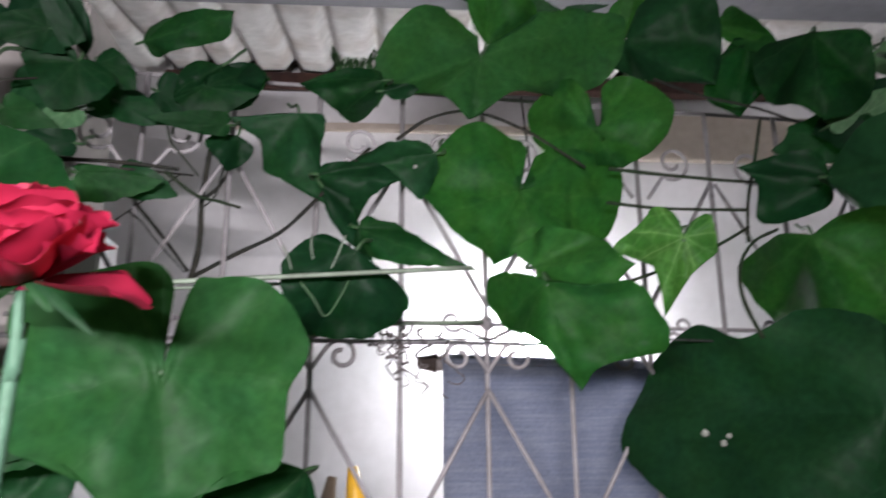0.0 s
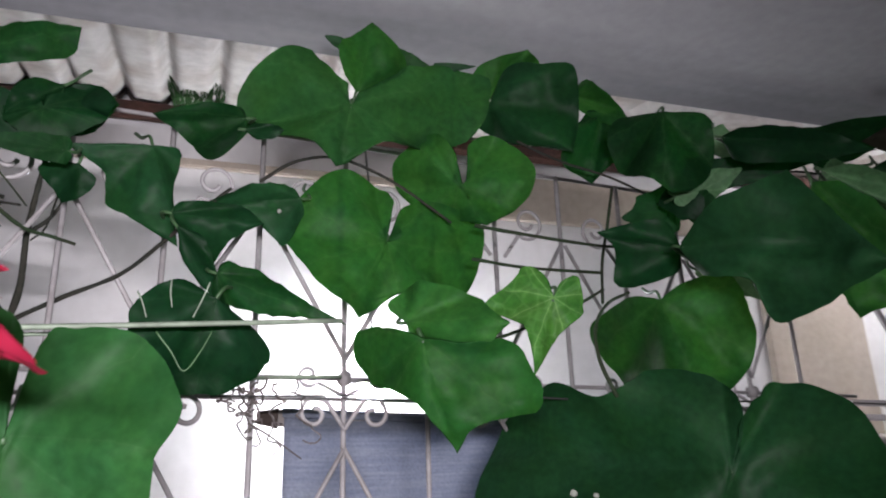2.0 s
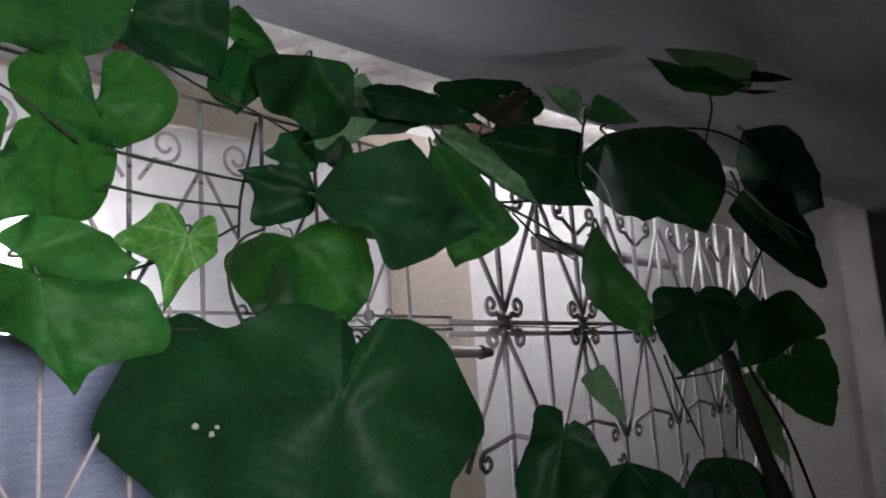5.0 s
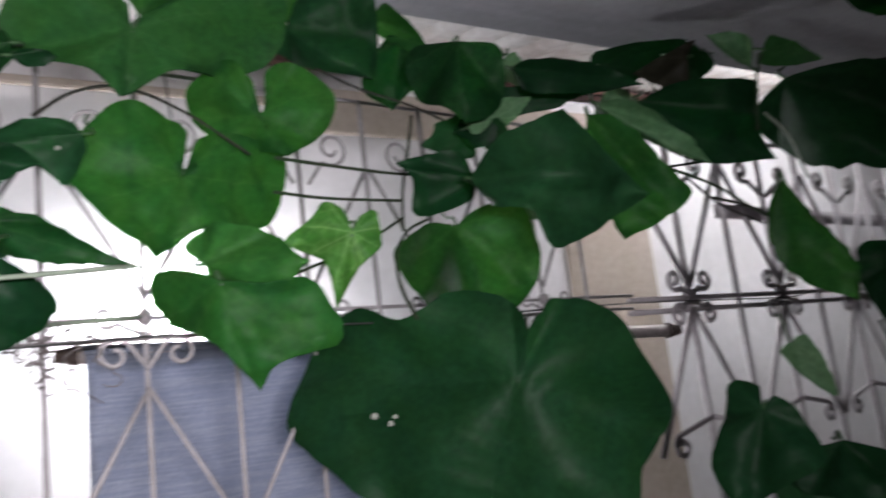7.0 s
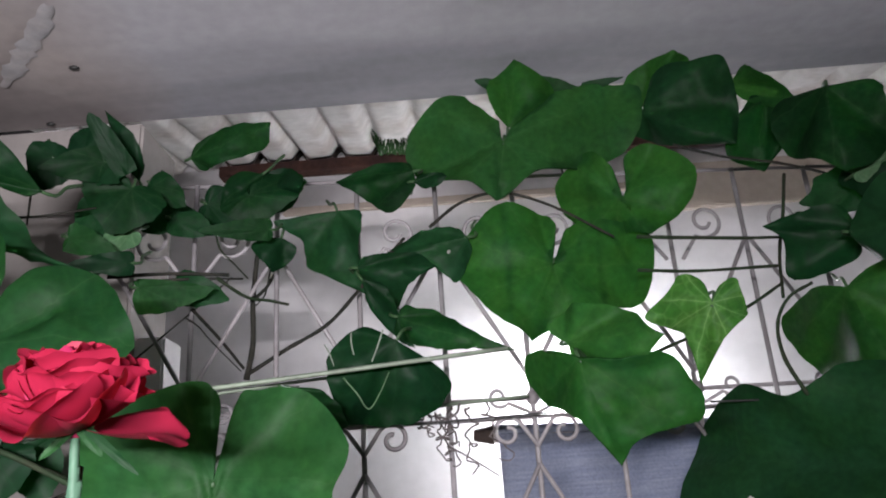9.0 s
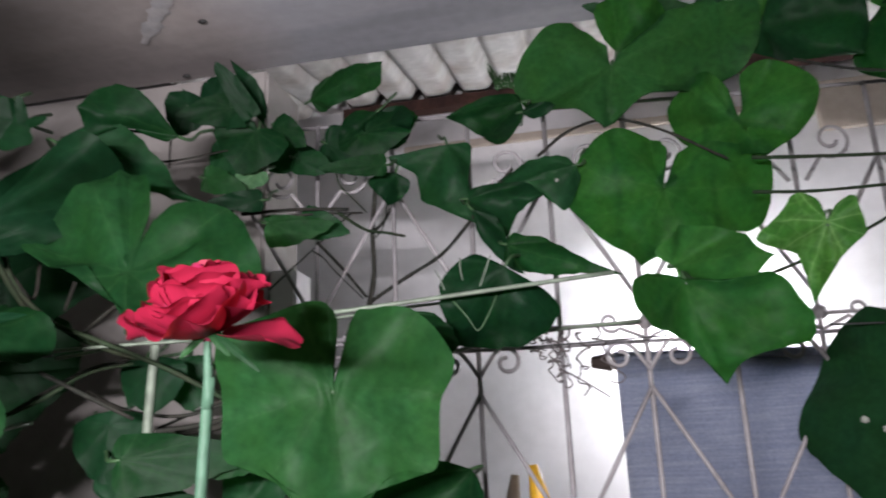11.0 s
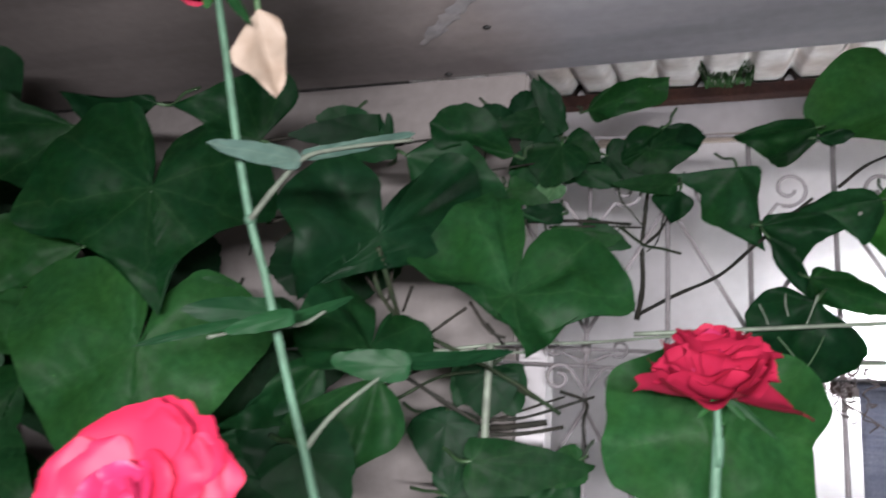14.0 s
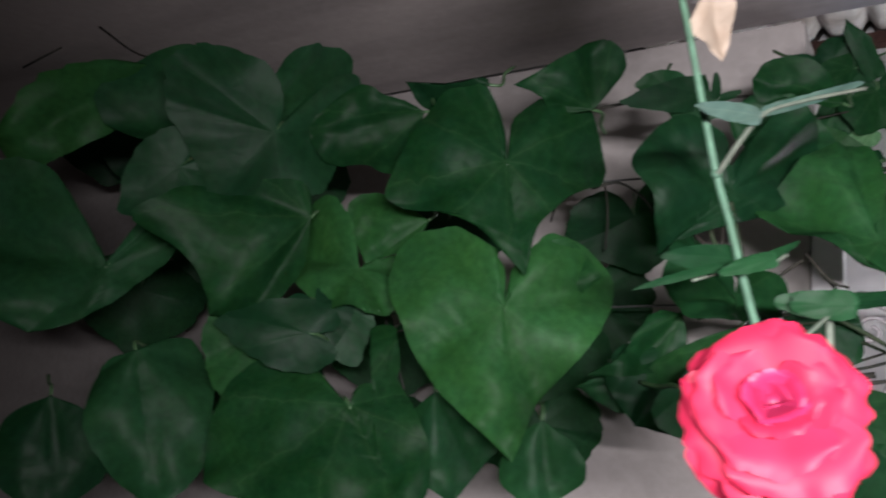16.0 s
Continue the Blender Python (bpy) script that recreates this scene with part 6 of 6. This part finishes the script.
def rose(bush, at, axis, radius, seed, rings, hang=(), cup=0.5, ruffle=0.07, wide=1.25, stray=8.0, ragged=1.0):
    """A full rose: rings of petals round a tight middle; axis is the way it looks."""
    rnd = random.Random(seed)
    axis = Vector(axis).normalized()
    turn = axis.to_track_quat("Z", "Y").to_matrix().to_4x4()
    bm = bmesh.new()
    bmesh.ops.create_uvsphere(bm, u_segments=12, v_segments=8, radius=radius * 0.13)
    head = part("flower", bm, PETAL_IN, bush, "full red rose bloom")
    head.matrix_basis = Matrix.Translation(at) @ turn
    for count, reach, tilt, lift, inner in rings:
        kinds = [petal_mesh(radius * reach, cup, ruffle, seed + k + int(tilt), wide, ragged) for k in range(3)]
        for me in kinds:
            me.materials.append(PETAL_IN if inner else PETAL)
        off = rnd.uniform(0, 360)
        for k in range(count):
            p = new("petal", kinds[k % 3])
            p.parent = head
            p.matrix_basis = pose(0, 0, lift * radius, 0, 0, off + 360 * k / count + rnd.uniform(-2, 2) * stray) @ pose(0, radius * 0.04, 0, tilt + rnd.uniform(-1, 1) * stray, rnd.uniform(-1, 1) * stray, 0) @ Matrix.Scale(rnd.uniform(0.82, 1.1), 4)
    for ang, tilt, reach in hang:
        me = petal_mesh(radius * reach, 0.25, 0.06, seed + int(ang), 1.5, ragged)
        me.materials.append(PETAL)
        p = new("petal", me)
        p.parent = head
        p.matrix_basis = pose(0, 0, -0.05 * radius, 0, 0, ang) @ pose(0, radius * 0.15, 0, tilt, 0, 0)
    return head


OPEN = [(3, 0.28, 66, 0.06, True), (4, 0.44, 46, 0.04, True), (3, 0.62, 24, 0.03, False), (4, 0.84, 11, 0.02, False), (4, 1.0, 5, 0.0, False), (5, 1.10, 1, -0.03, False)]
DOME = [(5, 0.60, 86, 0.10, False), (6, 0.72, 74, 0.08, True), (7, 0.80, 62, 0.06, False), (8, 0.86, 49, 0.04, False), (8, 0.92, 36, 0.02, False), (7, 0.96, 22, -0.02, False), (6, 0.98, 8, -0.06, False)]
bush = thing("rose_bush", "tall rose bush with red blooms on pale green stems", "rose bush")
rose(bush, (-0.149, 0.370, 1.614), (-0.08, -0.34, 1.0), 0.0395, 3, DOME, [(-72, -20, 1.06)], 0.5, 0.10, 1.3, 10.0, 0.6)
rose(bush, (-0.347, 0.150, 1.560), (0.10, -1.0, 0.35), 0.0315, 8, OPEN, [(168, -30, 1.15), (198, -26, 1.18)], 0.10, 0.06, 1.5, 6.0, 0.55)
rose(bush, (-0.407, 0.232, 1.811), (0.0, 0.05, 1.0), 0.058, 12, DOME, [(215, -28, 0.4)], 0.5, 0.05, 1.45, 7.0, 0.4)
part("stem", tube([(-0.149, 0.370, 1.613), (-0.148, 0.372, 1.576), (-0.151, 0.375, 1.540), (-0.181, 0.40, 0.9), (-0.217, 0.42, 0.0)], 0.0019, 0.004, 9), ROSE_STEM, bush)
part("stem", tube([(-0.399, 0.233, 1.796), (-0.392, 0.242, 1.757), (-0.386, 0.251, 1.719), (-0.380, 0.264, 1.681), (-0.374, 0.275, 1.655), (-0.369, 0.284, 1.630), (-0.361, 0.295, 1.595), (-0.351, 0.303, 1.560), (-0.333, 0.318, 1.49), (-0.27, 0.33, 1.3), (-0.2, 0.3, 0.8), (-0.18, 0.3, 0.0)], 0.0018, 0.0027, 9), ROSE_STEM, bush)
bm = bmesh.new()
bmesh.ops.create_uvsphere(bm, u_segments=10, v_segments=6, radius=0.0032, matrix=Matrix.Translation((-0.380, 0.264, 1.681)))
part("stem_node", bm, ROSE_STEM, bush)
bm = bmesh.new()
bmesh.ops.create_uvsphere(bm, u_segments=10, v_segments=6, radius=0.003, matrix=Matrix.Translation((-0.369, 0.284, 1.630)))
part("stem_node", bm, ROSE_STEM, bush)
part("twig", tube([(-0.379, 0.262, 1.680), (-0.368, 0.264, 1.698), (-0.355, 0.266, 1.714), (-0.335, 0.274, 1.722), (-0.306, 0.286, 1.730)], 0.0017, 0.001, 7, rough=0.12), TWIG, bush)
part("twig", tube([(-0.354, 0.301, 1.571), (-0.344, 0.312, 1.590), (-0.324, 0.330, 1.613)], 0.0018, 0.0012, 7, rough=0.12), TWIG, bush)
part("twig", tube([(-0.369, 0.284, 1.629), (-0.379, 0.272, 1.627), (-0.391, 0.258, 1.621)], 0.0013, 0.001, 7, rough=0.12), TWIG, bush)
part("twig", tube([(-0.369, 0.284, 1.630), (-0.356, 0.288, 1.633), (-0.346, 0.290, 1.640)], 0.0013, 0.001, 7, rough=0.12), TWIG, bush)
leaf(bush, (-0.358, 0.262, 1.711), (-0.381, 0.223, 1.706), (0.0055, 0.0055), "oval", LEAF_ROSE, back=(0.003, 0.003), roll=15, seed=187, toward=(0.46, -0.82, -0.32))
leaf(bush, (-0.355, 0.266, 1.715), (-0.302, 0.287, 1.731), (0.004, 0.004), "oval", LEAF_ROSE, back=(0.002, 0.002), roll=30, seed=188, toward=(0.44, -0.83, -0.34))
# lower leaflets take the darkened leaf green to put them in shade
leaf(bush, (-0.377, 0.260, 1.629), (-0.416, 0.235, 1.616), (0.003, 0.003), "oval", LEAF_SHADED, back=(0.001, 0.001), roll=35, seed=189, toward=(0.51, -0.85, -0.12))
leaf(bush, (-0.326, 0.330, 1.619), (-0.273, 0.362, 1.625), (0.005, 0.005), "oval", LEAF_SHADED, back=(0.002, 0.002), roll=30, seed=190, toward=(0.33, -0.94, -0.08))
leaf(bush, (-0.324, 0.330, 1.617), (-0.354, 0.323, 1.618), (0.008, 0.008), "oval", LEAF_SHADED, back=(0.004, 0.004), roll=0, seed=191, toward=(0.33, -0.94, -0.07))
leaf(bush, (-0.371, 0.285, 1.637), (-0.403, 0.255, 1.635), (0.008, 0.008), "oval", LEAF_SHADED, back=(0.004, 0.004), roll=15, seed=192, toward=(0.23, -0.96, -0.16))
leaf(bush, (-0.367, 0.285, 1.632), (-0.336, 0.310, 1.649), (0.004, 0.004), "oval", LEAF_SHADED, back=(0.002, 0.002), roll=30, seed=193, toward=(0.23, -0.96, -0.15))
leaf(bush, (-0.314, 0.330, 1.617), (-0.346, 0.317, 1.616), (0.009, 0.009), "oval", LEAF_SHADED, back=(0.004, 0.004), roll=0, seed=194, toward=(0.09, -0.99, -0.11))
leaf(bush, (-0.315, 0.340, 1.620), (-0.258, 0.386, 1.630), (0.005, 0.005), "oval", LEAF_SHADED, back=(0.002, 0.002), roll=20, seed=195, toward=(0.09, -0.99, -0.11))
leaf(bush, (-0.351, 0.260, 1.633), (-0.375, 0.244, 1.624), (0.005, 0.005), "oval", LEAF_SHADED, back=(0.002, 0.002), roll=30, seed=196, toward=(0.64, -0.75, -0.15))
leaf(bush, (-0.148, 0.365, 1.613), (-0.159, 0.361, 1.600), (0.002, 0.002), "oval", LEAF, back=(0.001, 0.001), roll=0, seed=197, toward=(0.37, -0.92, -0.14), name='sepal')
leaf(bush, (-0.142, 0.365, 1.612), (-0.120, 0.362, 1.593), (0.002, 0.002), "oval", LEAF, back=(0.001, 0.001), roll=0, seed=198, toward=(0.36, -0.92, -0.14), name='sepal')
leaf(bush, (-0.145, 0.365, 1.612), (-0.135, 0.364, 1.601), (0.002, 0.002), "oval", LEAF, back=(0.001, 0.001), roll=0, seed=199, toward=(0.37, -0.92, -0.14), name='sepal')
leaf(bush, (-0.396, 0.232, 1.794), (-0.378, 0.233, 1.772), (0.003, 0.003), "oval", LEAF, back=(0.001, 0.001), roll=0, seed=200, toward=(0.51, -0.70, -0.50), name='sepal')
leaf(bush, (-0.399, 0.232, 1.793), (-0.415, 0.222, 1.787), (0.003, 0.003), "oval", LEAF, back=(0.001, 0.001), roll=0, seed=201, toward=(0.52, -0.70, -0.49), name='sepal')
leaf(bush, (-0.401, 0.232, 1.794), (-0.400, 0.231, 1.779), (0.003, 0.003), "oval", LEAF, back=(0.001, 0.001), roll=0, seed=202, toward=(0.52, -0.69, -0.50), name='sepal')
# a moth hanging at the stem, shaped as a folded blade
blade(bush, (-0.381, 0.246, 1.786), (-0.374, 0.264, 1.746), [(0.011, 0.011), (0.023, 0.019), (0.033, 0.009)], [(0.007, 0.010), (0.026, 0.009), (0.038, 0.006)], MOTH_BEIGE, fold=(8, 20), seed=377, toward=(0.48, -0.83, -0.30), name='dry_petal', label='beige moth hanging at the stem, shaped like a withered petal')


# whitish smear of plaster on the ceiling
rnd = random.Random(21)
bm = bmesh.new()
spine = smooth_line([(-0.364, 0.737, 2.117), (-0.388, 0.774, 2.117), (-0.419, 0.814, 2.117), (-0.452, 0.857, 2.117), (-0.484, 0.898, 2.117)], 6)
edges = []
for k, c in enumerate(spine):
    w = 0.013 * (0.35 + 0.65 * math.sin(math.pi * (k + 0.5) / len(spine))) * rnd.uniform(0.6, 1.3)
    edges.append([bm.verts.new(c + Vector((s * w, s * w * 0.4, z))) for s, z in ((-1, 0.0008), (-0.5, -0.0012), (0.5, -0.0012), (1, 0.0008))])
for p, q in zip(edges, edges[1:]):
    for i in range(3):
        bm.faces.new((p[i], p[i + 1], q[i + 1], q[i]))
setting("trim_smear", bm, SMEAR, "whitish smear of plaster on the ceiling", "plaster", True)
for at in ((-0.384, 0.859, 2.117), (-0.468, 0.997, 2.117)):
    bm = bmesh.new()
    bmesh.ops.create_uvsphere(bm, u_segments=8, v_segments=5, radius=0.004)
    bmesh.ops.scale(bm, vec=(1.6, 0.8, 0.7), verts=bm.verts)
    nail = tagged(mesh_object("nail_head", bm, WIRE), "small dark nail head in the ceiling", "nail", "nails in the ceiling")
    nail.location = at



# ---- small things ----
wedge = thing("yellow_packet", "folded yellow plastic packet with a pale side behind the grille", "packet", at=(0.001, 1.050, 1.531))
bm = bmesh.new()
add_tube(bm, [(0.012, 0, 0.0), (0.016, 0.002, -0.03), (0.024, 0.004, -0.08), (0.03, 0.004, -0.16)], 0.006, 0.024, 6)
part("yellow_side", bm, YELLOW, wedge)
bm = bmesh.new()
add_tube(bm, [(-0.012, 0.01, -0.012), (-0.018, 0.012, -0.05), (-0.024, 0.012, -0.10), (-0.03, 0.012, -0.16)], 0.006, 0.022, 6)
part("pale_side", bm, MOTH_BEIGE, wedge, "pale beige folded side")
plant = thing("roof_weed", "small green weed growing at the roof sheet's edge", "weed", at=(0.040, 1.660, 2.398))
rnd = random.Random(9)
for k in range(90):
    ang, le = rnd.uniform(0, 6.3), rnd.uniform(0.03, 0.1)
    s = Vector((rnd.uniform(-0.05, 0.05), rnd.uniform(-0.02, 0.03), 0.0))
    e = s + Vector((0.5 * le * math.cos(ang), -abs(0.2 * le), le))
    part("blade", tube([s, s.lerp(e, 0.5) + Vector((0, -0.006, 0.004)), e], 0.0017, 0.0006, 5), MOSS, plant)
